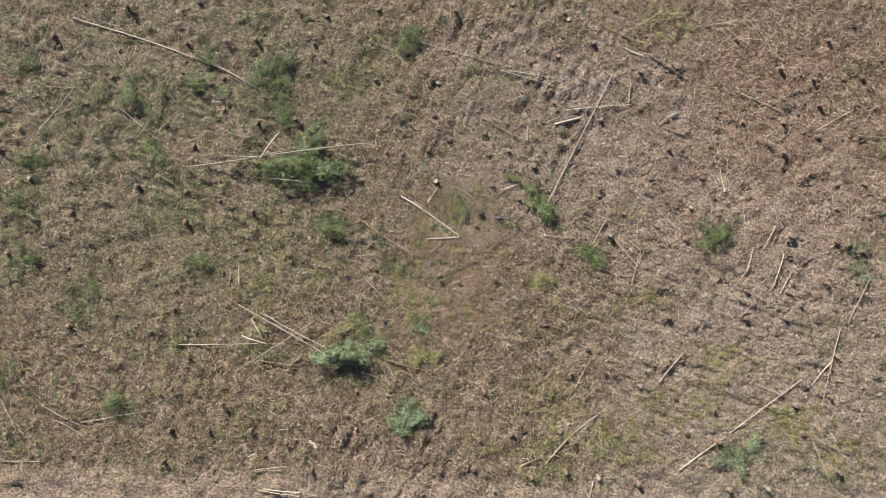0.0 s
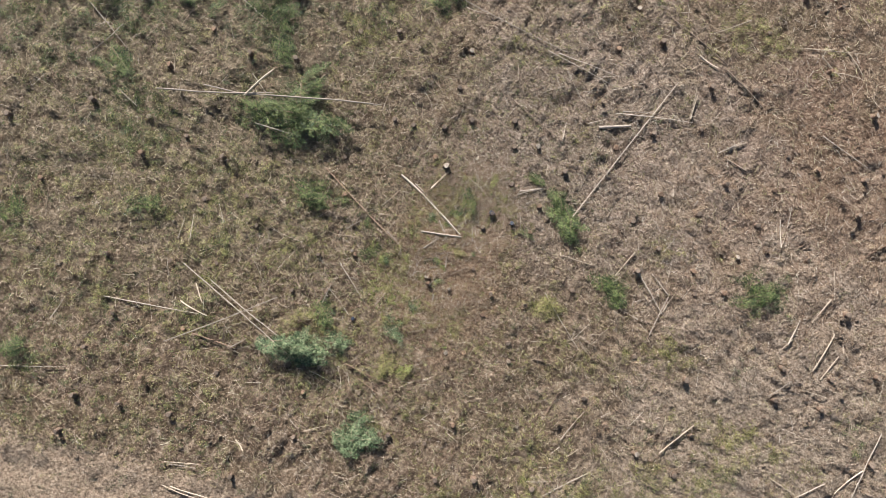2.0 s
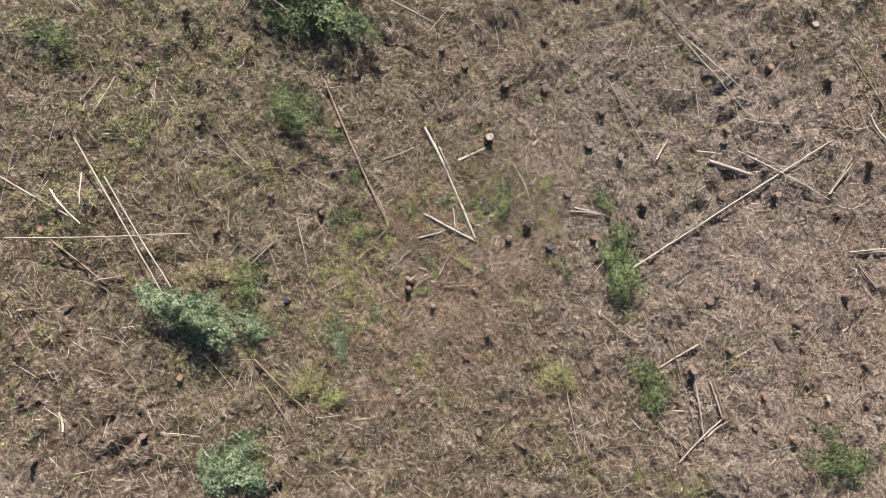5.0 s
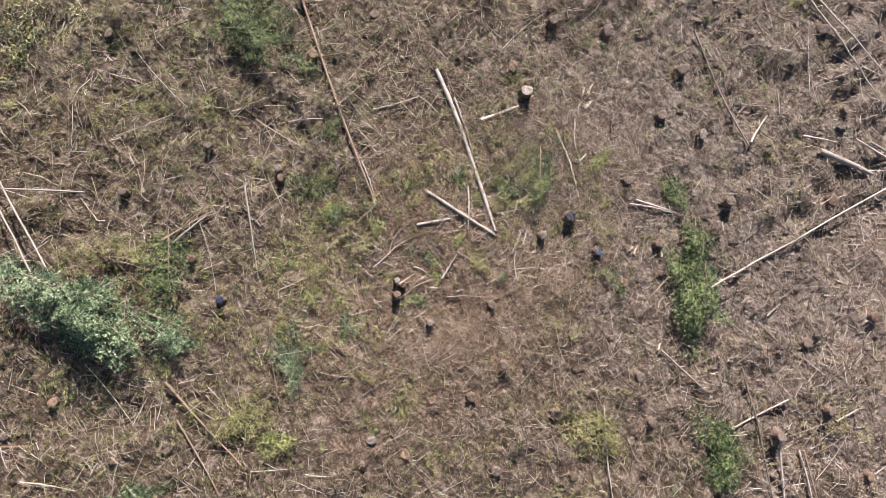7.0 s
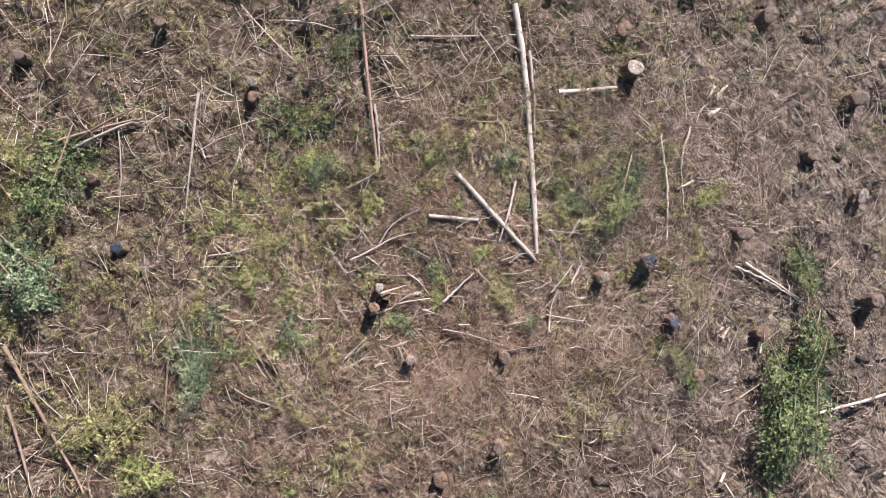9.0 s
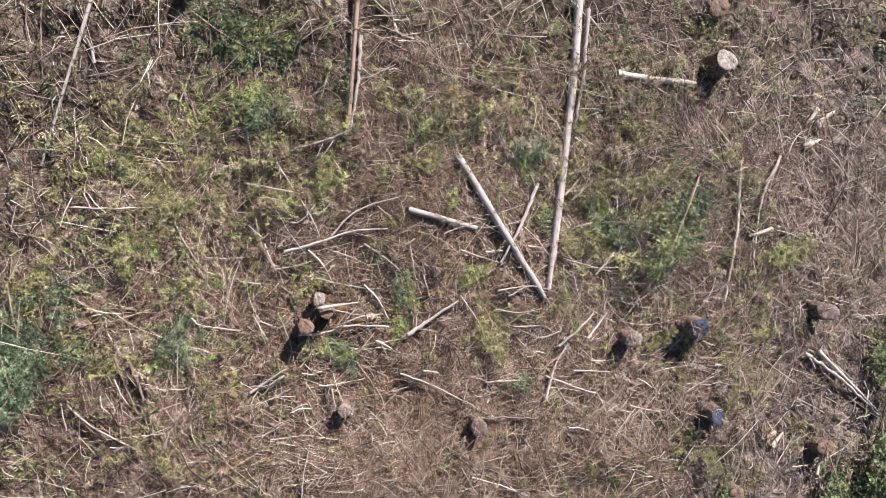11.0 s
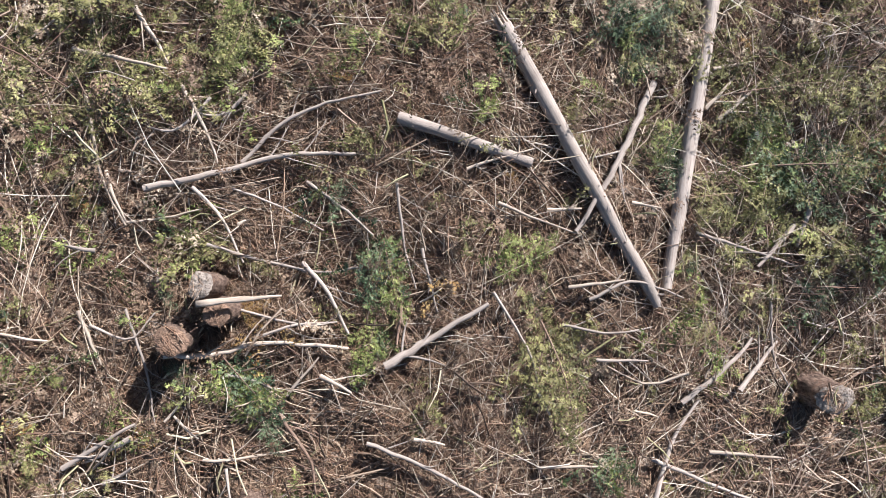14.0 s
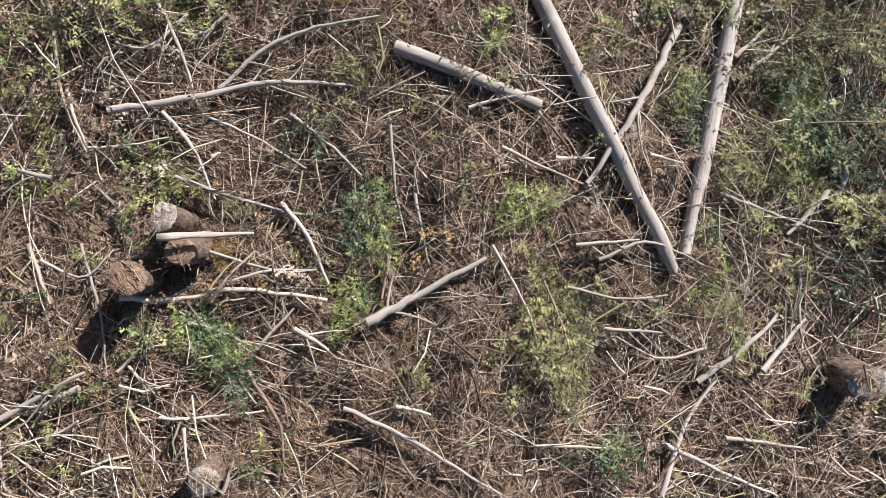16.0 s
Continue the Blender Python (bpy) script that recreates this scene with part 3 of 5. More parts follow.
branch(0.045, PALE, (-0.485, 3.323), (0.201, 3.202), (0.965, 2.922))
branch(0.038, PALE, (-0.468, 3.808), (-0.045, 3.512), (0.623, 3.326))
branch(0.046, WEATHERED, (1.67, 3.78), (2.06, 4.20), (2.54, 4.60))
branch(0.030, PALE, (-2.957, 0.371), (-2.774, 0.849), (-2.676, 1.318))
branch(0.029, WEATHERED, (-3.677, -1.208), (-3.326, -0.605))
branch(0.047, WEATHERED, (-2.252, 1.914), (-1.588, 1.747), (-1.058, 1.573))
branch(0.045, PALE, (2.47, 3.34), (2.52, 3.16))
log(0.065, PALE, (4.57, 2.51), (4.50, 2.65))
branch(0.028, RUSSET, (0.415, -3.088), (1.005, -3.002))
branch(0.021, WEATHERED, (-3.10, -3.73), (-2.45, -3.91), (-2.11, -4.06))
branch(0.021, PALE, (-2.12, -4.22), (-2.04, -3.84))
branch(0.026, DARK, (-3.51, -4.08), (-3.11, -4.43))
branch(0.041, WEATHERED, (-2.195, -0.431), (-1.717, -0.542), (-1.293, -0.679))
branch(0.036, WEATHERED, (-1.304, -0.687), (-1.250, -0.936), (-1.212, -1.226))
branch(0.024, PALE, (-0.962, -3.267), (-0.892, -2.922), (-0.853, -2.543))
branch(0.027, PALE, (-1.958, -0.757), (-1.680, -0.881))
branch(0.052, PALE, (0.286, 3.595), (0.327, 3.309))
branch(0.043, WEATHERED, (1.67, 3.96), (2.01, 4.22))
branch(0.028, WEATHERED, (-2.22, -2.85), (-2.41, -2.86), (-2.51, -2.97))
branch(0.017, PALE, (-2.302, -1.928), (-1.792, -2.182))
branch(0.017, PALE, (-0.702, -2.391), (-0.409, -2.304), (-0.129, -2.168))
branch(0.022, PALE, (-1.114, -1.404), (-0.834, -1.283))
branch(0.022, PALE, (-0.964, -1.726), (-0.811, -1.286))
branch(0.026, WEATHERED, (0.896, -1.638), (0.994, -1.885))
branch(0.021, PALE, (0.210, -2.397), (0.294, -2.321), (0.402, -1.978))
branch(0.054, PALE, (2.61, 3.25), (2.51, 3.45))
branch(0.037, WEATHERED, (3.01, 3.73), (2.82, 3.85))
branch(0.026, DARK, (1.666, 0.097), (1.797, 0.742))
branch(0.020, PALE, (0.798, -3.554), (1.025, -3.381), (1.358, -3.007))
branch(0.040, RUSSET, (0.506, -2.964), (0.887, -2.914))
log(0.089, WEATHERED, (-2.949, 1.937), (-2.106, 1.781), (-1.088, 1.521), (0.514, 1.069))
log(0.073, WEATHERED, (-0.901, 0.348), (-0.011, 0.728), (0.593, 1.006), torn=True)
log(0.060, WEATHERED, (-0.489, -0.230), (-0.381, 0.014), (-0.208, 0.413))
branch(0.041, WEATHERED, (-0.572, 1.124), (-0.174, 0.861), (0.163, 0.596))
branch(0.042, WEATHERED, (0.715, -0.436), (0.601, -0.178), (0.464, 0.108))
branch(0.029, PALE, (0.528, -1.455), (0.557, -1.248), (0.528, -0.992), (0.600, -0.594))
branch(0.032, WEATHERED, (-0.264, -1.461), (-0.301, -1.176), (-0.364, -0.798), (-0.337, -0.462))
branch(0.021, WEATHERED, (-0.348, -1.011), (-0.524, -0.788), (-0.591, -0.568), (-0.622, -0.296))
branch(0.020, PALE, (-0.731, -1.233), (-0.547, -1.162), (-0.356, -1.111))
branch(0.018, WEATHERED, (-0.226, -0.711), (-0.058, -0.528), (0.076, -0.415))
branch(0.023, WEATHERED, (0.162, -0.770), (0.327, -0.661), (0.532, -0.590))
branch(0.018, WEATHERED, (0.030, -1.207), (0.140, -0.946), (0.223, -0.690), (0.221, -0.509))
branch(0.018, WEATHERED, (-0.248, -1.237), (-0.074, -1.120), (0.134, -1.051))
branch(0.017, PALE, (-0.741, -1.685), (-0.372, -1.659), (-0.103, -1.573))
branch(0.017, PALE, (-0.371, -1.635), (-0.252, -1.610), (-0.119, -1.568))
branch(0.019, PALE, (0.276, -1.847), (0.419, -1.800), (0.539, -1.745))
branch(0.015, WEATHERED, (0.660, -1.174), (0.711, -1.050), (0.779, -0.937))
branch(0.023, PALE, (0.718, -0.745), (0.816, -0.607))
branch(0.027, WEATHERED, (1.004, -1.981), (0.917, -1.804), (0.829, -1.619))
branch(0.023, WEATHERED, (1.106, -1.813), (1.035, -1.656))
branch(0.015, PALE, (1.060, -1.345), (1.067, -1.117), (1.072, -0.908))
branch(0.018, RUSSET, (0.885, -0.967), (1.148, -0.842), (1.375, -0.844))
branch(0.021, WEATHERED, (1.084, -0.564), (1.207, -0.341), (1.378, -0.106), (1.533, 0.110))
branch(0.019, PALE, (1.096, -0.334), (1.154, -0.178))
branch(0.026, WEATHERED, (1.613, 0.859), (1.312, 1.017), (1.121, 1.183))
branch(0.029, WEATHERED, (1.117, 1.087), (0.981, 1.318), (0.835, 1.526))
branch(0.027, WEATHERED, (1.087, 1.393), (0.872, 1.665))
branch(0.019, WEATHERED, (0.238, 1.267), (0.367, 1.565), (0.478, 1.819))
branch(0.022, PALE, (-0.397, 1.374), (-0.557, 1.579))
branch(0.022, PALE, (-0.341, 1.454), (-0.529, 1.740))
branch(0.019, PALE, (-0.604, 1.447), (-0.638, 1.706))
branch(0.030, WEATHERED, (0.256, 1.832), (0.463, 1.586))
branch(0.030, WEATHERED, (0.167, 1.932), (0.377, 1.836))
branch(0.015, PALE, (1.342, 0.276), (1.364, 0.508), (1.400, 0.716))
branch(0.023, WEATHERED, (1.389, 0.890), (1.561, 1.189), (1.672, 1.415))
branch(0.021, PALE, (1.394, 1.202), (1.434, 1.421), (1.478, 1.600))
branch(0.015, PALE, (-0.206, 0.078), (-0.238, 0.234), (-0.274, 0.431))
branch(0.017, PALE, (-0.023, 0.213), (0.075, 0.393), (0.177, 0.616))
branch(0.020, PALE, (0.038, 0.461), (0.052, 0.636))
branch(0.018, PALE, (0.049, 0.898), (0.092, 1.072))
branch(0.016, WEATHERED, (0.633, 1.657), (0.949, 1.630), (1.167, 1.712))
branch(0.017, PALE, (0.183, -1.454), (0.112, -1.455))
branch(0.021, WEATHERED, (0.003, -1.723), (-0.048, -1.885))
branch(0.013, WEATHERED, (0.349, -1.796), (0.433, -1.602), (0.323, -1.484))
branch(0.013, WEATHERED, (0.291, -1.617), (0.601, -1.544), (0.859, -1.536))
branch(0.016, WEATHERED, (-0.171, -0.276), (0.129, -0.271), (0.354, -0.236))
branch(0.013, WEATHERED, (0.346, -1.121), (0.464, -0.800), (0.468, -0.634))
branch(0.016, WEATHERED, (0.498, -1.014), (0.461, -0.848), (0.470, -0.646))
branch(0.019, RUSSET, (0.423, -0.315), (0.617, -0.364))
branch(0.017, WEATHERED, (0.158, -0.186), (0.484, -0.145))
branch(0.015, PALE, (0.960, 1.127), (0.994, 0.907), (0.874, 0.702))
branch(0.018, WEATHERED, (0.831, 0.639), (0.871, 0.916))
branch(0.016, PALE, (0.793, -0.915), (0.626, -0.739))
branch(0.018, WEATHERED, (1.396, -1.090), (1.260, -1.036))
branch(0.015, WEATHERED, (1.098, -1.233), (1.288, -1.221))
branch(0.013, PALE, (0.840, -1.490), (0.689, -1.324))
branch(0.013, PALE, (0.820, -1.444), (0.946, -1.350))
branch(0.015, WEATHERED, (-0.667, -1.109), (-0.526, -1.279), (-0.554, -1.414))
branch(0.018, WEATHERED, (-0.675, -0.945), (-0.581, -1.068), (-0.596, -1.183))
branch(0.012, PALE, (-0.120, -1.573), (-0.122, -1.370), (-0.143, -1.208))
branch(0.013, WEATHERED, (-0.229, -1.065), (-0.123, -0.860), (0.022, -0.654))
branch(0.015, WEATHERED, (0.628, 0.483), (0.696, 0.715), (0.701, 0.957))
branch(0.015, WEATHERED, (0.415, 0.137), (0.741, 0.293), (0.945, 0.330))
branch(0.015, PALE, (0.944, 0.317), (1.101, 0.384))
branch(0.018, WEATHERED, (0.511, 0.623), (0.449, 0.868), (0.572, 1.158))
branch(0.018, PALE, (0.440, 0.523), (0.433, 0.815))
splinter(0.033, PALE, (0.295, -1.230), (0.299, -1.061), (0.304, -0.855), up=0.235)
splinter(0.020, PALE, (-0.050, -1.061), (-0.072, -1.018))
splinter(0.017, PALE, (-0.369, -1.582), (-0.351, -1.488))
splinter(0.086, PALE, (-0.74, 4.35), (-0.88, 4.60))
splinter(0.073, PALE, (-0.535, 4.163), (-0.584, 4.364))
splinter(0.055, PALE, (-1.575, 2.140), (-1.494, 2.474), (-1.385, 2.810))
splinter(0.058, PALE, (-0.93, 4.42), (-0.77, 4.24))
splinter(0.036, PALE, (-1.71, -5.16), (-1.67, -5.22))
splinter(0.032, PALE, (-0.309, -1.519), (-0.379, -1.453))


# ---- stumps ----
STUMPS = []


def stump(x, y, r, h, tone):
    kind, top = tone
    if near_by(x, y) > 1:
        h *= 1.15 if near_by(x, y) < 2.5 else 1.4
    STUMPS.append((x, y, r, h))
    close = near_by(x, y) < 2.6
    sides, rings = (28, 9) if close else (14, 5)
    a = np.arange(sides) * 2 * np.pi / sides
    lobes, phase = rng.integers(3, 6), rng.uniform(0, 6.3)
    shape = 1 + 0.07 * np.cos(2 * a + phase) + 0.05 * np.cos(3 * a + phase * 2) + rng.normal(0, 0.02, sides)
    flare = np.clip(np.cos(lobes * a + phase), 0, 1)
    z = np.linspace(-0.06, h, rings)
    s = (z - z[0]) / (z[-1] - z[0])
    grow = 1 + (0.18 + 0.55 * flare[None]) * ((1 - s) ** 3)[:, None]
    lean = rng.normal(0, 0.04, 2)
    rad = r * shape[None] * grow * (1 + rng.normal(0, 0.035 if close else 0.018, (rings, sides)))
    tilt = rng.normal(0, 0.18, 2)
    v = np.stack([rad * np.cos(a) + lean[0] * z[:, None], rad * np.sin(a) + lean[1] * z[:, None], np.broadcast_to(z[:, None], rad.shape).copy()], -1)
    v[..., 2] += (s ** 2)[:, None] * (v[..., 0] * tilt[0] + v[..., 1] * tilt[1])
    k = np.arange(rings - 1)[:, None] * sides
    j = np.arange(sides)[None, :]
    q = np.stack([k + j, k + (j + 1) % sides, k + sides + (j + 1) % sides, k + sides + j], -1).reshape(-1, 4)
    ob = new("tree_stump", smooth(fast_mesh("tree_stump", v.reshape(-1, 3), [q], BARK)))
    ob.location = (x, y, gz(x, y))
    tagged(ob, f"low conifer stump with {kind} and rough bark", "stump", "cut stumps")
    rim = v[-1]
    inner = rim * np.array([0.93, 0.93, 1]) + np.array([0, 0, 0.006])
    mid = rim.mean(0) + (rim - rim.mean(0)) * 0.5 + np.column_stack([np.zeros((sides, 2)), 0.006 + rng.normal(0, 0.06 * r, sides)])
    centre = rim.mean(0) + np.array([0, 0, 0.007])
    tv = np.vstack([rim + np.array([0, 0, 0.001]), inner, mid, centre[None]])
    j = np.arange(sides)
    n = (j + 1) % sides
    tq = np.concatenate([np.column_stack([o + j, o + n, o + sides + n, o + sides + j]) for o in (0, sides)])
    tf = np.column_stack([2 * sides + j, 2 * sides + n, np.full(sides, 3 * sides)])
    child("sawn_top", fast_mesh("sawn_top", tv, [tq, tf], top), ob, kind)
    return ob


stump(0.23, -1.22, 0.060, 0.28, FRESH)
stump(0.35, -1.15, 0.060, 0.21, RUSTY)
stump(0.45, -1.38, 0.071, 0.22, RUSTY)
stump(1.15, 1.83, 0.081, 0.21, FRESH)
stump(1.30, -1.14, 0.066, 0.12, FRESH)
stump(-1.53, 3.25, 0.115, 0.26, FRESH)
stump(1.17, 2.53, 0.112, 0.20, BLUE)
stump(1.24, 4.02, 0.098, 0.16, GREYED)
stump(2.10, 2.62, 0.092, 0.16, BLUE)
stump(1.75, 0.12, 0.079, 0.18, GREYED)
stump(-2.99, -1.90, 0.067, 0.12, FRESH)
stump(-2.81, -1.97, 0.073, 0.12, RUSTY)
stump(-2.12, 3.33, 0.106, 0.10, RUSTY)
stump(-1.64, 5.50, 0.115, 0.17, GREYED)
stump(-0.06, 6.43, 0.115, 0.19, GREYED)
stump(0.51, 5.47, 0.104, 0.12, GREYED)
stump(-2.41, -4.30, 0.076, 0.14, RUSTY)
stump(-1.43, -4.28, 0.077, 0.15, BLUE)
stump(2.74, 3.85, 0.094, 0.14, RUSTY)
stump(2.96, 2.68, 0.085, 0.14, RUSTY)
stump(2.90, -0.38, 0.079, 0.10, GREYED)
stump(3.08, -1.30, 0.099, 0.12, RUSTY)
stump(2.88, 5.67, 0.106, 0.17, GREYED)
stump(-4.24, -4.65, 0.075, 0.17, GREYED)
stump(-4.11, -2.78, 0.072, 0.13, GREYED)
stump(-7.98, -2.29, 0.086, 0.09, GREYED)
stump(-5.40, 1.31, 0.093, 0.11, GREYED)
stump(-4.62, 1.53, 0.094, 0.08, GREYED)
stump(-4.53, -0.04, 0.091, 0.13, RUSTY)
stump(0.97, 9.72, 0.109, 0.08, GREYED)
stump(1.35, 6.02, 0.104, 0.13, FRESH)
stump(4.19, 7.72, 0.108, 0.08, RUSTY)
stump(4.36, -0.07, 0.097, 0.13, GREYED)
stump(5.71, 1.53, 0.100, 0.09, GREYED)
stump(4.78, 1.84, 0.100, 0.11, GREYED)
stump(3.23, -3.06, 0.092, 0.08, RUSTY)
stump(4.58, -1.74, 0.095, 0.13, GREYED)
stump(5.69, -0.48, 0.097, 0.09, GREYED)
stump(4.98, -2.37, 0.094, 0.11, GREYED)
stump(2.59, -3.45, 0.091, 0.08, FRESH)
stump(7.59, 3.65, 0.104, 0.13, GREYED)
stump(6.41, 5.38, 0.106, 0.09, GREYED)
stump(6.81, 6.93, 0.108, 0.11, RUSTY)
stump(7.90, 6.18, 0.108, 0.08, GREYED)
stump(8.56, 7.05, 0.110, 0.13, GREYED)
stump(-2.20, -9.09, 0.081, 0.09, GREYED)
stump(-1.58, -7.92, 0.083, 0.11, RUSTY)
stump(-1.54, -8.97, 0.082, 0.08, GREYED)
stump(-0.92, -9.63, 0.081, 0.13, GREYED)
stump(-7.56, -5.36, 0.083, 0.09, GREYED)
stump(-6.99, -3.12, 0.086, 0.08, GREYED)
stump(-3.64, 4.00, 0.098, 0.13, GREYED)
stump(2.10, 11.54, 0.112, 0.09, RUSTY)
stump(1.97, 12.62, 0.114, 0.11, GREYED)
stump(-2.46, 4.64, 0.099, 0.13, GREYED)
stump(9.34, 6.78, 0.096, 0.11, GREYED)
stump(10.92, 7.95, 0.097, 0.13, GREYED)
stump(10.85, 6.35, 0.096, 0.09, FRESH)
stump(11.73, 7.25, 0.096, 0.08, GREYED)
stump(11.12, 4.75, 0.095, 0.13, RUSTY)
stump(6.93, 10.35, 0.097, 0.08, GREYED)
stump(10.81, 9.63, 0.097, 0.13, RUSTY)
stump(13.49, 7.82, 0.097, 0.09, GREYED)
stump(-2.82, 6.42, 0.095, 0.08, GREYED)
stump(-3.24, 8.11, 0.096, 0.13, FRESH)
stump(-4.48, 3.82, 0.093, 0.11, GREYED)
stump(-9.24, -6.27, 0.088, 0.09, GREYED)
stump(-10.07, -9.37, 0.087, 0.11, GREYED)
stump(-8.87, -10.18, 0.087, 0.08, FRESH)
stump(-11.58, -1.48, 0.090, 0.13, GREYED)
stump(-4.26, -11.35, 0.086, 0.11, RUSTY)
stump(2.33, -7.53, 0.089, 0.13, GREYED)
stump(3.78, -7.04, 0.089, 0.09, GREYED)
stump(4.37, -5.76, 0.090, 0.11, RUSTY)
stump(9.33, 0.55, 0.093, 0.08, GREYED)
stump(8.38, -2.02, 0.092, 0.13, GREYED)
stump(2.72, 9.13, 0.096, 0.09, GREYED)
stump(1.95, 13.55, 0.099, 0.11, FRESH)
stump(7.97, 12.93, 0.099, 0.08, GREYED)
stump(6.34, 12.13, 0.098, 0.13, GREYED)
stump(9.61, 4.88, 0.095, 0.09, RUSTY)
stump(7.88, 4.93, 0.095, 0.11, GREYED)
stump(10.14, 4.09, 0.095, 0.08, GREYED)
# the rest of the planting rows, towards the rim of the clearing
for row in range(-15, 15):
    for col in range(-16, 16):
        x = 1.9 * col * 0.94 - 1.8 * row * 0.34 + rng.normal(0, 0.3)
        y = 1.9 * col * 0.34 + 1.8 * row * 0.94 + rng.normal(0, 0.3)
        keep, tone = rng.random(), rng.random()
        if not (-25 < x < 22 and -17 < y < 19) or keep > 0.58 or math.hypot(x / 9.0, y / 9.5) < 1:
            continue
        if x * 0.35 + y * 0.94 < -17 or min(math.hypot(x - a, y - b) for a, b, *_ in STUMPS) < 1.3:
            continue
        stump(round(x, 2), round(y, 2), rng.uniform(0.08, 0.115), rng.uniform(0.12, 0.22), GREYED if tone < 0.75 else RUSTY if tone < 0.92 else FRESH)


# ---- boughs ----
def comb(length, pairs, angle, reach, width, lift, seed):
    """A small leafy sprig along x, its side twigs as slim tilted kites. Returns (verts, tri array)."""
    g = np.random.default_rng(seed)
    v, f = [], []
    for i in range(pairs):
        s = (i + 0.5 + g.uniform(-0.3, 0.3)) / pairs
        p = np.array([s * length, 0.06 * length * math.sin(s * 2.2 + seed), lift * math.sin(s * 2.6)])
        for k in (-1, 1):
            r = reach * (1.05 - 0.8 * s) * (0.45 + 0.55 * min(1, s * 5)) * g.uniform(0.7, 1.15)
            a = math.radians(angle + g.uniform(-12, 12))
            d = r * np.array([math.cos(a), k * math.sin(a), g.uniform(-0.15, 0.30)])
            side = np.cross(d, (g.normal(0, 0.4), g.normal(0, 0.4), 1.0))
            side *= width / np.linalg.norm(side)
            n = len(v)
            v.extend([p - side * 0.4, p + d * 0.45 + side, p + d, p + d * 0.45 - side])
            f.extend([(n, n + 1, n + 2), (n, n + 2, n + 3)])
    return np.array(v), np.array(f)


def spray(length, pairs, reach, twig, size, gap, foot, arch, seed):
    """Needle-clad bough along x: side shoots in one drooping plane, each with twigs of its own, all set with needles.
    size: needle length; gap: from needle to needle; foot: half the width of a needle's foot. Returns (verts, tri array, axis)."""
    g = np.random.default_rng(seed)
    v, bend = [], g.uniform(-0.10, 0.10)

    def axis(s):
        return np.array([s * length, bend * length * math.sin(s * 2.4), arch * math.sin(s * 2.7)])

    def clothe(p, q, full=1.0):
        d = q - p
        n = max(3, int(np.linalg.norm(d) / gap))
        e = d / np.linalg.norm(d)
        s = np.cross(e, (g.normal(0, 0.35), g.normal(0, 0.35), 1.0))
        s /= np.linalg.norm(s)
        u = np.cross(s, e)
        t = (np.arange(n) + g.random(n)) / n
        for k in (-1, 1):
            roll = g.uniform(-0.45, 0.75, n)[:, None]
            w = e * g.uniform(0.55, 1.0, n)[:, None] + k * s * np.cos(roll) + u * np.sin(roll)
            w /= np.linalg.norm(w, axis=1, keepdims=True)
            b = p + d * t[:, None]
            tip = b + w * (size * full * g.uniform(0.7, 1.15, n) * (1.05 - 0.35 * t))[:, None]
            v.append(np.stack([b - e * foot, b + e * foot, tip], 1).reshape(-1, 3))

    for i in range(pairs):
        for k in (-1, 1):
            s = (i + 0.5 + g.uniform(-0.4, 0.4)) / pairs
            r = reach * (1.08 - 0.85 * s) * (0.5 + 0.5 * min(1, s * 5)) * g.uniform(0.65, 1.15)
            a = math.radians(g.normal(52, 7))
            p = axis(s)
            way = np.array([math.cos(a), k * math.sin(a), g.uniform(-0.28, 0.12)])
            q = p + r * way
            clothe(p, q)
            m = int(r / (twig * 0.64)) if twig else 0
            for j in range(m):
                t = (j + 0.6) / (m + 0.3)
                b = p + r * t * way
                for kk in (-1, 1):
                    e = k * a * 0.95 + kk * math.radians(g.normal(48, 8))
                    rr = twig * (1.15 - 0.65 * t) * g.uniform(0.7, 1.15)
                    clothe(b, b + rr * np.array([math.cos(e), math.sin(e), g.uniform(-0.3, 0.2)]), 0.9)
    for i in range(5):
        clothe(axis(0.15 + 0.17 * i), axis(0.32 + 0.17 * i))
    v = np.concatenate(v)
    return v, np.arange(len(v)).reshape(-1, 3), axis


BOUGHS = {}
#        length, pairs, reach, twig, needle, gap, foot, arch, radius of the wood
SPRAYS = {"short": (0.42, 8, 0.17, 0.060, 0.018, 0.0085, 0.0030, 0.05, 0.0040),
          "fine": (0.80, 11, 0.27, 0.085, 0.021, 0.0105, 0.0038, 0.08, 0.0060),
          "mid": (0.80, 9, 0.32, 0.105, 0.027, 0.0175, 0.0100, 0.12, 0.0080),
          "long": (1.50, 11, 0.60, 0.180, 0.042, 0.0290, 0.0155, 0.22, 0.0120)}


def bough_model(size, variant, tone):
    """One of three shared models a size, in the given tone."""
    key = size, variant, tone[0]
    if key not in BOUGHS:
        *shape, rad = SPRAYS[size]
        v, f, axis = spray(*shape, 11 * variant + len(size))
        s = np.linspace(0, 1, 7)
        c = np.array([axis(t) for t in s])
        a = np.arange(5) * 2 * np.pi / 5
        ring = np.stack([np.zeros(5), np.cos(a), np.sin(a)], -1)
        wv = (c[:, None] + rad * (1.05 - s)[:, None, None] * ring[None]).reshape(-1, 3)
        k, j = np.arange(6)[:, None] * 5, np.arange(5)[None]
        wf = [np.stack([k + j, k + (j + 1) % 5, k + 5 + (j + 1) % 5, k + 5 + j], -1).reshape(-1, 4)]
        BOUGHS[key] = fast_mesh("bough", wv, wf, RUSSET[1]), fast_mesh("needles", v, [f], tone[1])
    return BOUGHS[key]


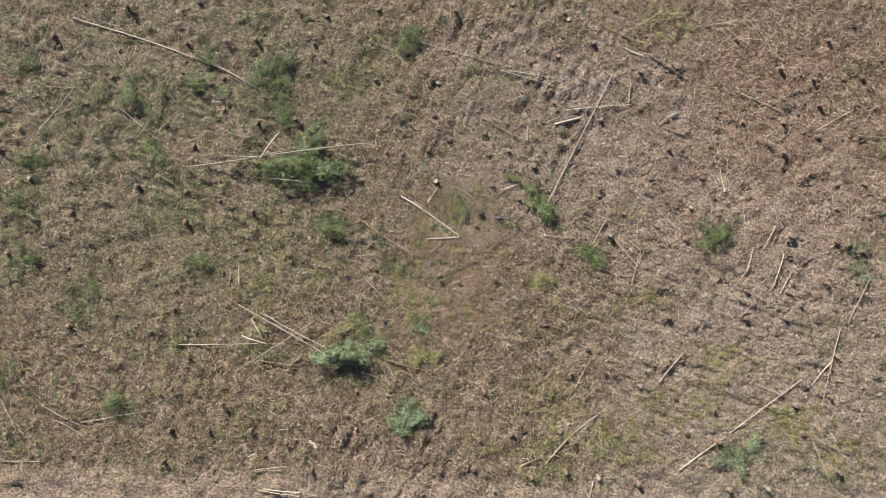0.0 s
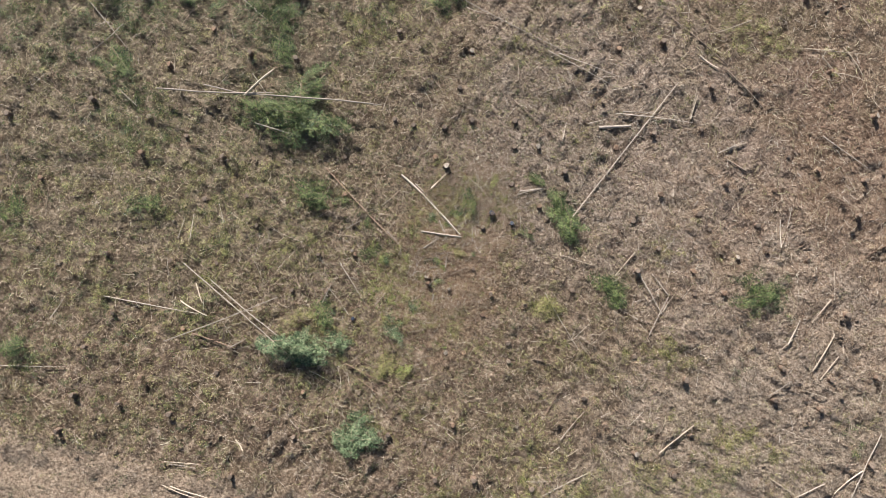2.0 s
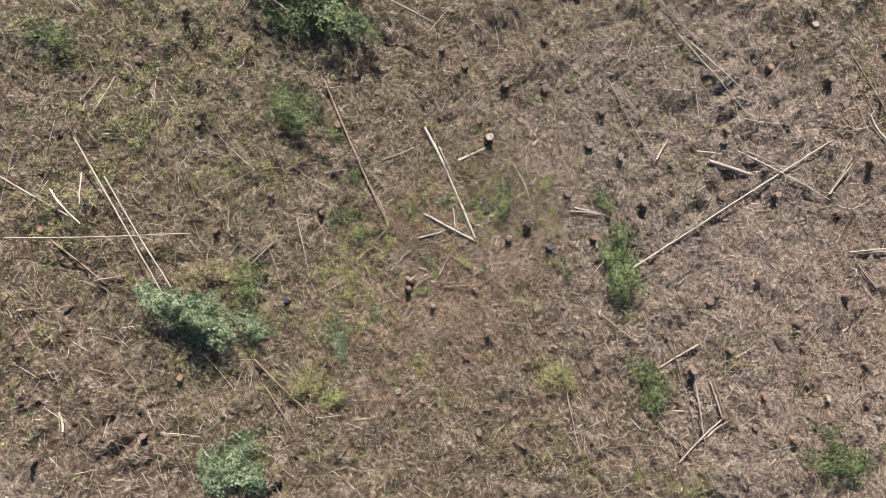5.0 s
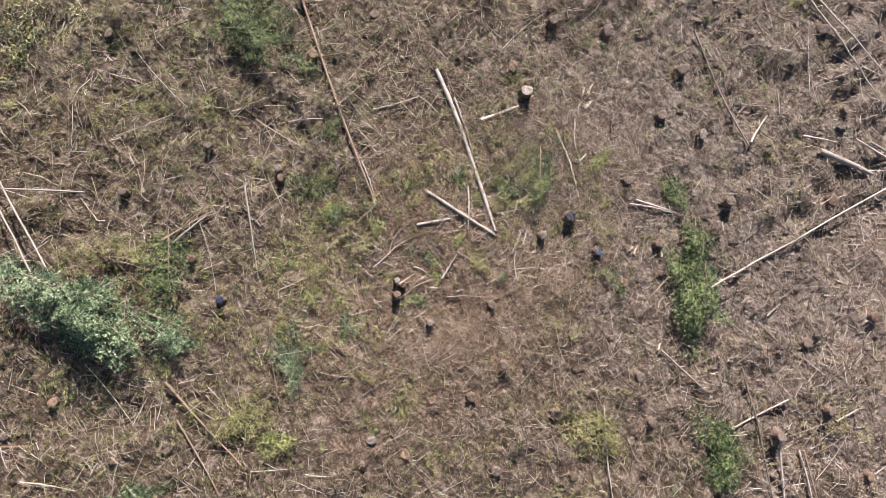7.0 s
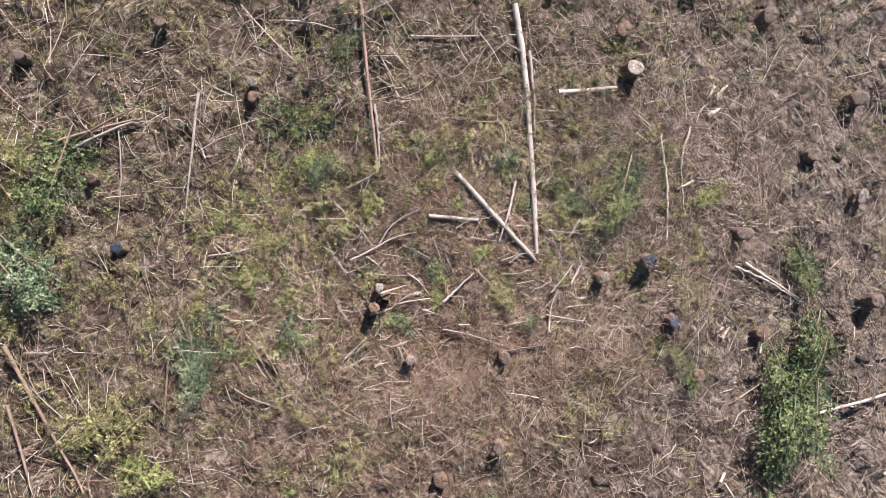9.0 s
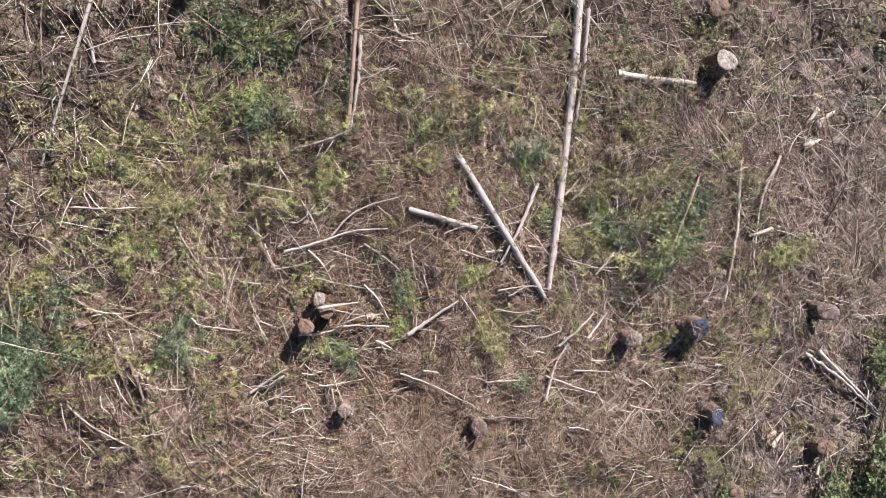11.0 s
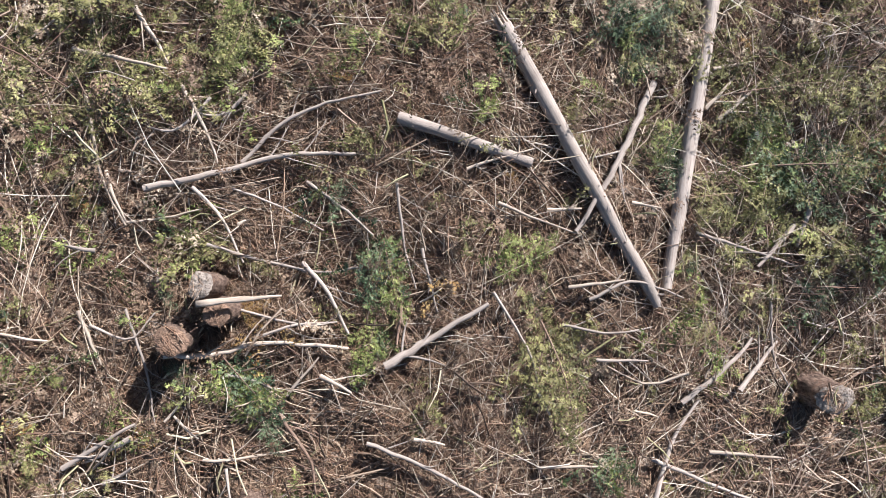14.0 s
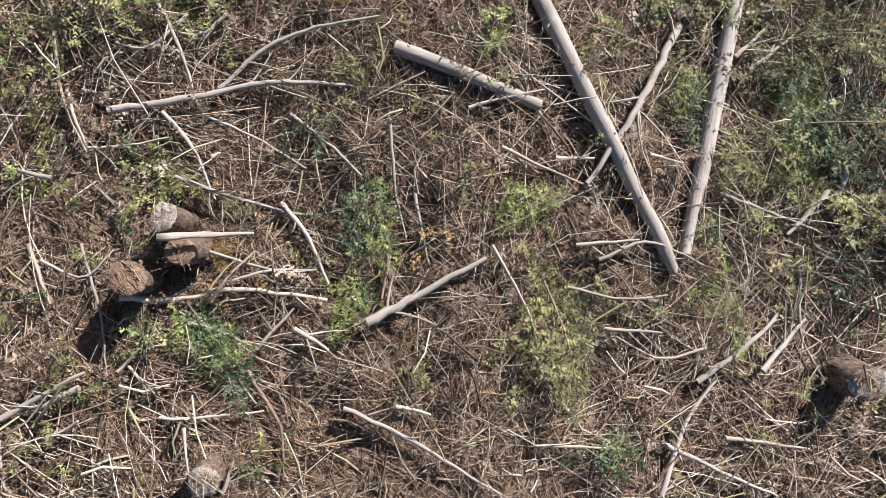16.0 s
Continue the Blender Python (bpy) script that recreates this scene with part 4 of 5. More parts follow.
def bough(x, y, heading, length, tone, up=0.0):
    size, own = ("short", 0.42) if length < 0.62 else ("mid", 0.8) if length < 1.1 else ("long", 1.5)
    if size == "short" and near_by(x, y) > 1.6:
        size, own = "mid", 0.8
    elif size != "short" and near_by(x, y) < 1.3:
        size, own = "fine", 0.8
    wood, leaf = bough_model(size, int(rng.integers(0, 3)), tone)
    ob = new("bough", wood)
    k = max(length, 0.13) / own * 1.08
    ob.scale = (k, k * rng.uniform(0.85, 1.1), k)
    ob.location = (x, y, gz(x, y) + 0.03 + 0.02 * k + up)
    ob.rotation_euler = (rng.normal(0, 0.15 + 0.7 * up), rng.normal(-0.03, 0.06 + up * 0.4), radians(heading))
    child("needles", leaf, ob)
    return tagged(ob, f"{tone[0]} cut conifer bough lying on brash", "bough", "cut boughs")


bough(0.56, -1.20, 34, 0.42, BLUISH)
bough(0.80, -0.99, -134, 0.24, LIME)
bough(0.82, -1.15, 97, 0.24, LIME)
bough(0.63, -1.43, 26, 0.14, BLUISH)
bough(0.61, -1.48, 93, 0.09, BLUISH)
bough(0.88, -1.04, 17, 0.20, BLUISH)
bough(0.10, -0.36, -30, 0.30, BLUISH)
bough(0.12, -0.37, 4, 0.35, LIME)
bough(0.46, -0.44, -22, 0.31, LIME)
bough(0.54, -0.41, -26, 0.16, BLUISH)
bough(0.17, 0.44, -59, 0.31, LIME)
bough(0.27, 0.38, 131, 0.15, LIME)
bough(0.59, 0.37, 5, 0.56, OLIVE)
bough(0.65, 0.40, -20, 0.37, OLIVE)
bough(0.75, 0.42, 115, 0.21, OLIVE)
bough(0.85, 0.44, 0, 0.35, OLIVE)
bough(1.28, 0.72, -29, 0.25, BLUISH)
bough(1.33, 0.69, 30, 0.19, GREEN)
bough(1.26, -1.04, 58, 0.11, LIME)
bough(-0.25, 1.62, 31, 0.49, BLUISH)
bough(0.03, 1.82, 46, 0.33, BLUISH)
bough(-0.37, 1.20, -34, 0.28, LIME)
bough(-0.19, 1.14, 2, 0.24, BLUISH)
bough(-0.35, 1.07, 18, 0.28, GREEN)
bough(-0.10, 1.35, 10, 0.33, OLIVE)
bough(0.01, 1.40, -32, 0.24, OLIVE)
bough(0.33, -1.07, 22, 0.16, GOLDEN)
bough(0.37, -1.10, 105, 0.15, GOLDEN)
bough(-0.02, -1.24, 49, 0.23, OLIVE)
bough(0.03, -1.15, -66, 0.16, OLIVE)
bough(0.11, -1.04, 52, 0.17, OLIVE)
bough(-0.03, -1.37, 79, 0.16, LIME)
bough(0.21, -1.46, 32, 0.12, BLUISH)
bough(0.55, 2.03, -39, 0.20, BLUISH)
bough(0.34, 1.29, -42, 0.13, BLUISH)
bough(-0.74, -1.08, -35, 0.18, LIME)
bough(-0.70, -1.59, -79, 0.23, OLIVE)
bough(-0.37, -1.74, -28, 0.16, OLIVE)
bough(-0.53, 0.28, -54, 0.17, LIME)
bough(-0.69, 1.04, -49, 0.16, BLUISH)
bough(-0.23, -0.52, -29, 0.17, BLUISH)
bough(0.90, -0.27, 33, 0.12, OLIVE)
bough(0.99, -1.87, 26, 0.13, OLIVE)
bough(-0.52, 0.70, -23, 0.17, OLIVE)
bough(-0.26, 0.73, -119, 0.17, OLIVE)
bough(0.72, 1.34, -62, 0.20, OLIVE)
bough(0.92, -1.06, -141, 0.27, LIME)
bough(-0.94, 1.12, -43, 0.24, LIME)
bough(-0.62, 1.03, 141, 0.27, BLUISH)
bough(-1.04, 1.07, -58, 0.26, BLUISH)
bough(-1.07, -0.93, -37, 0.24, LIME)
bough(-1.15, -0.83, -57, 0.23, LIME)
bough(-1.02, -1.54, -42, 0.25, OLIVE)
bough(0.79, -2.32, -46, 0.17, OLIVE)
bough(0.69, -2.28, -135, 0.10, BLUISH)
bough(-1.04, 1.06, 35, 0.31, BLUISH)
bough(0.64, 3.54, 100, 0.53, OLIVE)
bough(-2.43, -1.50, 66, 0.57, LIME)
bough(-1.90, -1.40, -34, 0.32, LIME)
bough(-1.79, -1.28, -44, 0.48, BLUISH)
bough(-1.12, -0.86, -31, 0.37, OLIVE)
bough(-0.41, -3.49, 4, 0.37, BLUISH)
bough(-0.29, -3.35, -51, 0.24, BLUISH)
bough(0.32, -3.48, -139, 0.21, BLUISH)
bough(0.47, -2.66, 137, 0.39, BLUISH)
bough(0.65, -2.46, -161, 0.37, BLUISH)
bough(2.45, 2.47, 15, 0.30, OLIVE)
bough(-1.40, -2.80, 35, 0.31, LIME)
bough(-1.46, -2.88, -50, 0.19, LIME)
bough(2.85, 3.95, -6, 0.85, GREEN)
bough(3.12, 4.23, -37, 1.05, GREEN)
bough(3.15, 4.59, -39, 0.97, GREEN)
bough(3.81, 4.20, -46, 0.93, GREEN)
bough(3.74, 4.50, -30, 0.85, GREEN)
bough(4.01, 3.76, -23, 0.91, GREEN)
bough(-2.61, -1.94, 59, 0.93, GREEN)
bough(-0.21, -3.77, -13, 0.91, BLUISH)
bough(0.22, -3.68, -37, 0.87, BLUISH)
bough(-1.51, -5.15, -57, 0.66, BLUISH)
bough(-1.19, -5.11, -71, 0.61, BLUISH)
bough(-1.63, -5.04, -67, 0.45, BLUISH)
bough(-3.00, -4.46, -41, 0.89, GREEN)
bough(-2.69, -4.71, -45, 0.75, GREEN)
bough(0.40, -4.79, -62, 0.81, OLIVE)
bough(0.75, -4.68, -58, 0.76, OLIVE)
bough(1.72, -4.61, -97, 0.66, OLIVE)
bough(-3.16, -0.34, -71, 0.48, GREEN)
bough(1.57, 4.82, 2, 0.79, GREEN)
bough(6.55, 2.91, -48, 0.81, GREEN)
bough(6.85, 2.85, -31, 1.08, GREEN)
bough(6.88, 2.46, -25, 0.95, GREEN)
bough(4.74, -0.24, 65, 1.11, OLIVE)
bough(5.01, -0.11, 45, 1.10, OLIVE)
bough(4.83, 0.71, -15, 0.71, OLIVE)
bough(-3.21, -4.32, -36, 1.37, GREEN)
bough(-0.34, -3.85, 8, 0.89, BLUISH)
bough(-3.19, -6.95, 13, 1.54, BLUISH)
bough(-3.31, -6.72, 22, 0.96, BLUISH)
bough(0.65, -7.56, 25, 0.81, GREEN)
bough(0.40, -7.67, 11, 0.97, BLUISH)
bough(-6.73, -0.70, 8, 1.06, GREEN)
bough(-5.89, -0.85, -87, 0.64, GREEN)
bough(-5.78, -0.46, 8, 0.71, GREEN)
bough(-10.39, 0.73, 9, 2.07, GREEN)
bough(-9.69, 0.94, 15, 2.70, GREEN)
bough(-8.62, 1.42, 14, 2.48, GREEN)
bough(-8.87, 3.29, -60, 1.90, GREEN)
bough(-8.11, 1.50, 2, 1.67, GREEN)
bough(-8.90, 0.65, 6, 1.86, GREEN)
bough(-10.43, 0.41, -20, 0.85, GREEN)
bough(-7.79, 2.60, -92, 1.48, GREEN)
bough(-10.61, 4.09, -40, 0.99, GREEN)
bough(-10.94, 4.14, -10, 1.34, GREEN)
bough(0.57, -8.32, 13, 1.67, BLUISH)
bough(1.13, -8.71, 54, 1.38, BLUISH)
bough(1.10, -7.93, -39, 0.89, BLUISH)
bough(-16.55, 0.09, -24, 1.94, GREEN)
bough(-15.85, 0.31, -83, 1.35, GREEN)
bough(11.77, 4.78, 51, 1.66, GREEN)
bough(12.26, 4.85, 61, 1.02, GREEN)
bough(6.62, 2.75, -34, 1.20, GREEN)
bough(-0.23, 1.82, -40, 0.33, LIME)


bough(-0.42, 2.88, -37, 1.20, GREEN)
bough(-0.28, 2.92, -40, 0.45, BLUISH)
bough(0.06, 2.59, -45, 0.56, LIME)
bough(-0.07, 1.68, 77, 0.59, GREEN)
bough(0.21, 1.83, 46, 0.44, OLIVE)
bough(0.09, 2.29, -133, 0.38, OLIVE)
bough(-0.47, 1.55, 86, 0.63, OLIVE)
bough(-1.00, 1.29, -71, 0.46, BLUISH)
bough(-0.86, 1.15, 126, 0.21, BLUISH)
bough(-0.11, 1.61, 147, 0.28, GREEN)
bough(-0.62, 2.62, -58, 0.54, OLIVE)
bough(-0.19, 2.46, -25, 0.31, GOLDEN)
bough(-0.51, -3.03, 98, 0.44, OLIVE)
bough(-0.71, -2.79, -8, 0.46, LIME)
bough(-1.58, -1.79, 105, 0.58, OLIVE)
bough(-1.84, -1.56, 14, 0.51, GREEN)
bough(-1.83, -1.45, 37, 0.49, GREEN)
bough(-1.57, -2.09, 126, 0.36, LIME)
bough(-0.99, -0.93, -27, 0.24, LIME)
bough(-0.94, -2.75, 74, 0.50, OLIVE)
bough(-1.33, -2.84, 24, 0.26, GREEN)
bough(-1.15, -2.22, 112, 0.25, OLIVE)
bough(-2.99, -0.75, 106, 0.57, GREEN)
bough(1.66, 4.81, -13, 0.76, GREEN)
bough(0.46, 4.11, -83, 0.68, LIME)
bough(-0.14, -4.03, 9, 0.78, BLUISH)
bough(0.67, -5.08, -77, 0.67, OLIVE)
bough(1.28, -5.36, 58, 0.81, LIME)
bough(2.45, 2.58, -10, 0.75, GREEN)
bough(-3.15, -5.17, 31, 0.45, LIME)


def brush_pile(x, y, rx, ry, turn, count, tone, height, heading):
    """Boughs heaped on one another; the whole heap leans one way."""
    for i in range(count):
        a, r, t = rng.uniform(0, 2 * math.pi), math.sqrt(rng.random()), radians(turn)
        u, v = rx * r * math.cos(a), ry * r * math.sin(a)
        length, way = rng.uniform(0.75, 1.09), heading + rng.normal(0, 24)
        px = x + u * math.cos(t) - v * math.sin(t) - 0.45 * length * math.cos(radians(way))
        py = y + u * math.sin(t) + v * math.cos(t) - 0.45 * length * math.sin(radians(way))
        bough(px, py, way, length, tone, height * (1 - 0.6 * r * r) * rng.uniform(0.15, 1))


brush_pile(-2.8, -6.4, 1.6, 0.42, 33, 21, BLUISH, 0.8, 20)
brush_pile(-2.6, -6.2, 0.9, 0.4, 33, 7, BLUISH, 0.55, 20)
brush_pile(-1.5, -5.35, 0.5, 0.3, 27, 3, BLUISH, 0.25, 30)
brush_pile(-8.8, 1.5, 1.9, 0.35, 25, 24, GREEN, 1.0, 0)
brush_pile(-6.7, 2.3, 0.8, 0.35, 25, 6, GREEN, 0.6, 0)
brush_pile(-8.2, 3.1, 0.4, 0.8, 20, 7, GREEN, 0.3, 60)
brush_pile(1.2, -8.3, 0.9, 0.55, 20, 11, BLUISH, 0.35, 0)
brush_pile(3.75, 4.1, 1.25, 0.28, -36, 13, GREEN, 0.32, -40)
brush_pile(-5.5, -0.7, 1.0, 0.5, 20, 8, GREEN, 0.3, 30)
brush_pile(-14.6, 3.9, 1.1, 0.5, 0, 7, GREEN, 0.35, 10)
brush_pile(-10.9, 5.4, 0.5, 1.1, 20, 8, GREEN, 0.35, 70)
brush_pile(12.1, 5.2, 1.0, 0.25, 50, 5, GREEN, 0.2, 50)
brush_pile(-19.9, 1.1, 0.92, 0.33, 75, 3, GREEN, 0.18, 285)
brush_pile(-24.3, 2.0, 0.92, 0.33, 90, 3, GREEN, 0.18, 300)
brush_pile(-21.6, -2.9, 1.06, 0.39, 15, 4, GREEN, 0.18, 195)
brush_pile(-21.5, -5.1, 0.99, 0.36, 29, 4, GREEN, 0.18, 105)
brush_pile(-20.1, -7.7, 1.06, 0.39, 25, 4, GREEN, 0.18, 165)
brush_pile(-16.3, -8.3, 1.06, 0.39, 90, 4, GREEN, 0.18, 350)
brush_pile(-15.2, 5.5, 0.99, 0.36, 140, 4, GREEN, 0.18, 350)
brush_pile(-11.8, 5.4, 1.13, 0.42, 95, 5, GREEN, 0.18, 235)
brush_pile(-10.3, 4.0, 1.13, 0.42, 125, 5, GREEN, 0.18, 325)
brush_pile(-18.4, 2.4, 0.85, 0.30, 95, 3, GREEN, 0.18, 335)
brush_pile(-16.3, -0.2, 0.92, 0.33, 80, 3, GREEN, 0.18, 200)
brush_pile(-5.4, 9.6, 1.06, 0.39, 80, 4, GREEN, 0.18, 130)
brush_pile(6.8, 2.5, 0.92, 0.33, 155, 3, GREEN, 0.18, 15)
brush_pile(16.7, -4.1, 1.20, 0.45, 50, 6, BLUISH, 0.18, 230)
brush_pile(-11.5, -5.0, 0.92, 0.33, 45, 3, GREEN, 0.18, 55)
brush_pile(-12.6, -12.7, 0.85, 0.30, 151, 3, GREEN, 0.18, 217)
brush_pile(-18.5, -13.4, 1.13, 0.42, 70, 5, GREEN, 0.18, 110)

# ---- brash: small sprigs beyond count ----
def field(n):
    """Random places over the clearing, which lies slantwise."""
    u, v, a = rng.uniform(-24.5, 24.5, n), rng.uniform(-14.2, 14.2, n), radians(20)
    x, y = -0.7 + u * math.cos(a) - v * math.sin(a), 0.4 + u * math.sin(a) + v * math.cos(a)
    # hardly anything lies on the dirt track
    ok = (0.944 * y - 0.331 * x > -11.2 + rng.normal(0, 0.25, n)) | (rng.random(n) < 0.12)
    return x[ok], y[ok]



SPRIGS = {t[0]: [] for t in (GREEN, LIME, OLIVE, BLUISH, GOLDEN, BROWN, STRAW)}


def scatter_sprigs(x, y, tone, heap=0.05):
    """Sprigs at the given places; finer ones where the camera comes low."""
    SPRIGS[tone[0]].append((np.asarray(x), np.asarray(y), heap))


def patch(x, y, rx, ry, turn, tone, density):
    area = math.pi * rx * ry
    d = float(near_by(x, y))
    per = 75 if d < 0.9 else 95 if d < 3.2 else 60
    n = int(area * per * 0.75 * density) + 3
    m = n // 7 + 1
    r, a = np.sqrt(rng.random(m)) * (1 + 0.25 * rng.normal(0, 1, m)), rng.uniform(0, 2 * np.pi, m)
    tuft = rng.integers(0, m, n)
    spread = 0.05 if d < 0.9 else 0.09 if d < 3.2 else 0.16
    u, v, t = (rx * r * np.cos(a))[tuft] + rng.normal(0, spread, n), (ry * r * np.sin(a))[tuft] + rng.normal(0, spread, n), radians(turn)
    scatter_sprigs(x + u * math.cos(t) - v * math.sin(t), y + u * math.sin(t) + v * math.cos(t), tone, (0.04 if d < 3.2 else 0.12) + 0.08 * max(0, density - 0.8))


patch(-8.46, 1.70, 2.4, 0.9, 25, GREEN, 0.7)
patch(-8.41, 2.85, 1.03, 0.89, 20, GREEN, 0.9)
patch(-2.5, -6.25, 1.6, 0.6, 27, BLUISH, 0.5)
patch(1.33, -8.14, 1.11, 0.76, 21, BLUISH, 0.8)
patch(-11.38, 5.14, 1.19, 1.81, 20, GREEN, 1.7)
patch(-15.12, 5.60, 0.90, 0.49, 19, GREEN, 1.7)
patch(6.89, 15.11, 1.57, 0.90, 19, OLIVE, 1.35)
patch(12.24, 5.55, 1.05, 0.79, 20, GREEN, 1.36)
patch(19.36, 6.51, 0.59, 1.16, 20, BLUISH, 1.7)
patch(16.76, -4.11, 0.69, 0.68, 21, BLUISH, 2.04)
patch(18.57, -1.88, 1.33, 1.01, 21, OLIVE, 1.35)
patch(11.08, -5.70, 2.16, 1.33, 21, OLIVE, 0.94)
patch(7.06, -4.92, 1.51, 1.35, 21, OLIVE, 1.08)
patch(8.94, -8.21, 1.35, 0.79, 21, OLIVE, 1.08)
patch(-5.26, 9.82, 1.18, 0.73, 19, GREEN, 1.53)
patch(7.08, 2.61, 0.61, 0.62, 20, GREEN, 1.36)
patch(-16.57, -8.50, 1.00, 1.03, 20, GREEN, 1.53)
patch(-11.55, -4.97, 0.87, 0.52, 20, GREEN, 1.19)
patch(-20.23, -7.54, 0.66, 1.17, 20, GREEN, 1.7)
patch(-21.66, -2.86, 0.79, 1.20, 20, GREEN, 1.53)
patch(-21.31, -5.27, 0.78, 0.89, 20, GREEN, 1.53)
patch(-20.18, 0.89, 0.91, 0.43, 20, GREEN, 1.53)
patch(-24.43, 1.83, 0.92, 0.81, 19, GREEN, 1.02)
patch(14.45, -0.42, 2.16, 1.08, 20, OLIVE, 0.81)
patch(10.44, 1.31, 1.26, 0.89, 20, OLIVE, 0.94)
patch(-2.07, -5.10, 1.69, 0.83, 20, OLIVE, 1.08)
patch(-12.26, -12.61, 0.98, 0.55, 21, GREEN, 1.19)
patch(5.31, -8.17, 1.64, 0.69, 21, OLIVE, 0.68)
patch(18.65, 12.71, 0.71, 0.75, 20, OLIVE, 1.08)
patch(-17.08, 2.47, 1.81, 1.52, 20, GREEN, 1.02)
patch(-6.92, 6.72, 2.06, 1.20, 20, OLIVE, 0.54)
patch(-10.05, -2.89, 5.50, 2.59, 20, OLIVE, 0.34)
patch(-14.25, -1.93, 2.95, 1.47, 20, GREEN, 0.68)
patch(-19.53, -0.97, 3.01, 1.80, 20, GREEN, 0.42)
patch(21.46, -2.33, 1.57, 1.31, 21, OLIVE, 0.68)
patch(13.35, -3.13, 2.15, 1.07, 21, OLIVE, 0.54)
patch(2.41, -6.66, 1.66, 0.82, 21, OLIVE, 0.54)
patch(-5.60, -3.10, 3.43, 1.42, 20, OLIVE, 0.34)
patch(-12.93, -8.83, 3.47, 1.41, 20, OLIVE, 0.34)
patch(-0.89, 9.81, 2.32, 0.90, 19, OLIVE, 0.47)
patch(-14.18, 8.06, 1.81, 0.78, 19, GREEN, 0.51)
patch(16.31, 15.74, 0.67, 0.47, 19, GREEN, 0.85)
patch(6.83, -0.91, 2.49, 1.11, 20, OLIVE, 0.41)
patch(-17.06, -16.05, 0.70, 0.55, 21, GREEN, 1.02)
patch(5.23, 0.28, 1.12, 0.42, 20, OLIVE, 0.94)
patch(-6.35, -0.59, 0.88, 0.91, 56, GREEN, 0.8)
patch(-5.43, -0.87, 0.75, 0.32, 55, GREEN, 0.9)
patch(-7.01, -1.56, 0.49, 0.51, 56, GREEN, 0.6)
patch(-8.06, -3.75, 1.07, 0.75, 55, OLIVE, 0.4)
patch(-4.28, 2.42, 0.33, 0.67, 56, OLIVE, 0.5)
patch(-1.7, -6.0, 1.4, 0.8, 30, OLIVE, 0.8)
patch(3.64, 4.20, 0.50, 0.95, 53, GREEN, 0.8)
patch(4.68, 3.56, 0.36, 0.67, 53, GREEN, 1.0)
patch(7.12, 2.55, 0.37, 0.60, 52, GREEN, 1.3)
patch(-2.80, -4.61, 0.24, 0.75, 53, GREEN, 0.9)
patch(0.19, -3.78, 0.42, 0.50, 52, BLUISH, 0.9)
patch(0.82, -4.40, 0.50, 0.37, 52, OLIVE, 0.8)
patch(0.89, -7.44, 0.59, 0.48, 51, GREEN, 0.9)
patch(0.39, -5.74, 1.10, 0.74, 52, OLIVE, 0.6)
patch(2.35, 7.33, 0.50, 0.35, 54, OLIVE, 0.9)
patch(2.63, 0.87, 0.47, 0.33, 53, OLIVE, 0.7)
patch(2.69, 2.71, 0.31, 0.29, 53, OLIVE, 0.9)
patch(8.44, 5.31, 0.90, 0.55, 52, OLIVE, 0.5)
patch(1.62, -4.99, 0.62, 0.37, 51, OLIVE, 0.7)
patch(-3.36, 4.24, 0.55, 0.54, 56, OLIVE, 0.6)
patch(1.29, 7.79, 0.38, 0.23, 55, OLIVE, 0.5)
patch(7.87, 1.16, 0.70, 0.39, 51, OLIVE, 0.5)
patch(0.10, -3.80, 0.29, 0.53, 72, BLUISH, 1.0)
patch(-1.22, -5.43, 0.38, 0.37, 72, BLUISH, 1.3)
patch(0.76, -5.21, 0.57, 0.41, 71, OLIVE, 0.9)
patch(1.61, -5.03, 0.43, 0.19, 70, OLIVE, 0.9)
patch(-2.94, -4.63, 0.28, 0.37, 73, GREEN, 0.9)
patch(-2.45, -4.93, 0.24, 0.29, 73, GREEN, 1.1)
patch(-2.42, -1.57, 0.42, 0.12, 74, GREEN, 1.5)
patch(1.91, 4.80, 0.25, 0.42, 72, OLIVE, 0.9)
patch(0.52, 3.69, 0.26, 0.11, 73, GREEN, 0.9)
patch(2.91, 0.73, 0.58, 0.40, 71, OLIVE, 0.5)
patch(-3.05, -0.53, 0.31, 0.27, 74, GREEN, 0.7)
patch(2.61, 2.58, 0.19, 0.21, 71, OLIVE, 0.9)
patch(-1.03, -0.93, 0.11, 0.11, 73, OLIVE, 0.9)
patch(-0.92, 5.06, 0.32, 0.10, 74, GREEN, 0.6)
patch(2.71, -0.31, 0.20, 0.17, 71, OLIVE, 0.8)
patch(-1.58, -2.34, 0.90, 0.61, 73, OLIVE, 0.3)
patch(-0.36, -3.50, 0.59, 0.38, 72, OLIVE, 0.4)
patch(-3.44, -1.36, 0.30, 0.23, 74, OLIVE, 0.3)
patch(-4.24, -4.22, 0.35, 0.30, 74, OLIVE, 0.5)
patch(0.01, 1.90, 0.28, 0.12, 82, LIME, 1.0)
patch(0.30, 2.38, 0.29, 0.21, 81, LIME, 0.9)
patch(-0.93, 1.10, 0.24, 0.18, 83, BLUISH, 0.8)
patch(0.61, 3.67, 0.19, 0.08, 81, OLIVE, 1.2)
patch(-1.81, -1.46, 0.28, 0.24, 84, LIME, 0.8)
patch(-0.99, -0.98, 0.19, 0.14, 83, OLIVE, 0.9)
patch(-0.22, -3.44, 0.16, 0.27, 81, BLUISH, 1.0)
patch(0.40, -2.51, 0.40, 0.23, 80, BLUISH, 0.7)
patch(-1.38, -2.85, 0.17, 0.14, 83, LIME, 0.8)
patch(-2.29, -1.48, 0.41, 0.12, 85, GREEN, 1.1)
patch(0.87, -3.48, 0.25, 0.27, 79, OLIVE, 0.7)
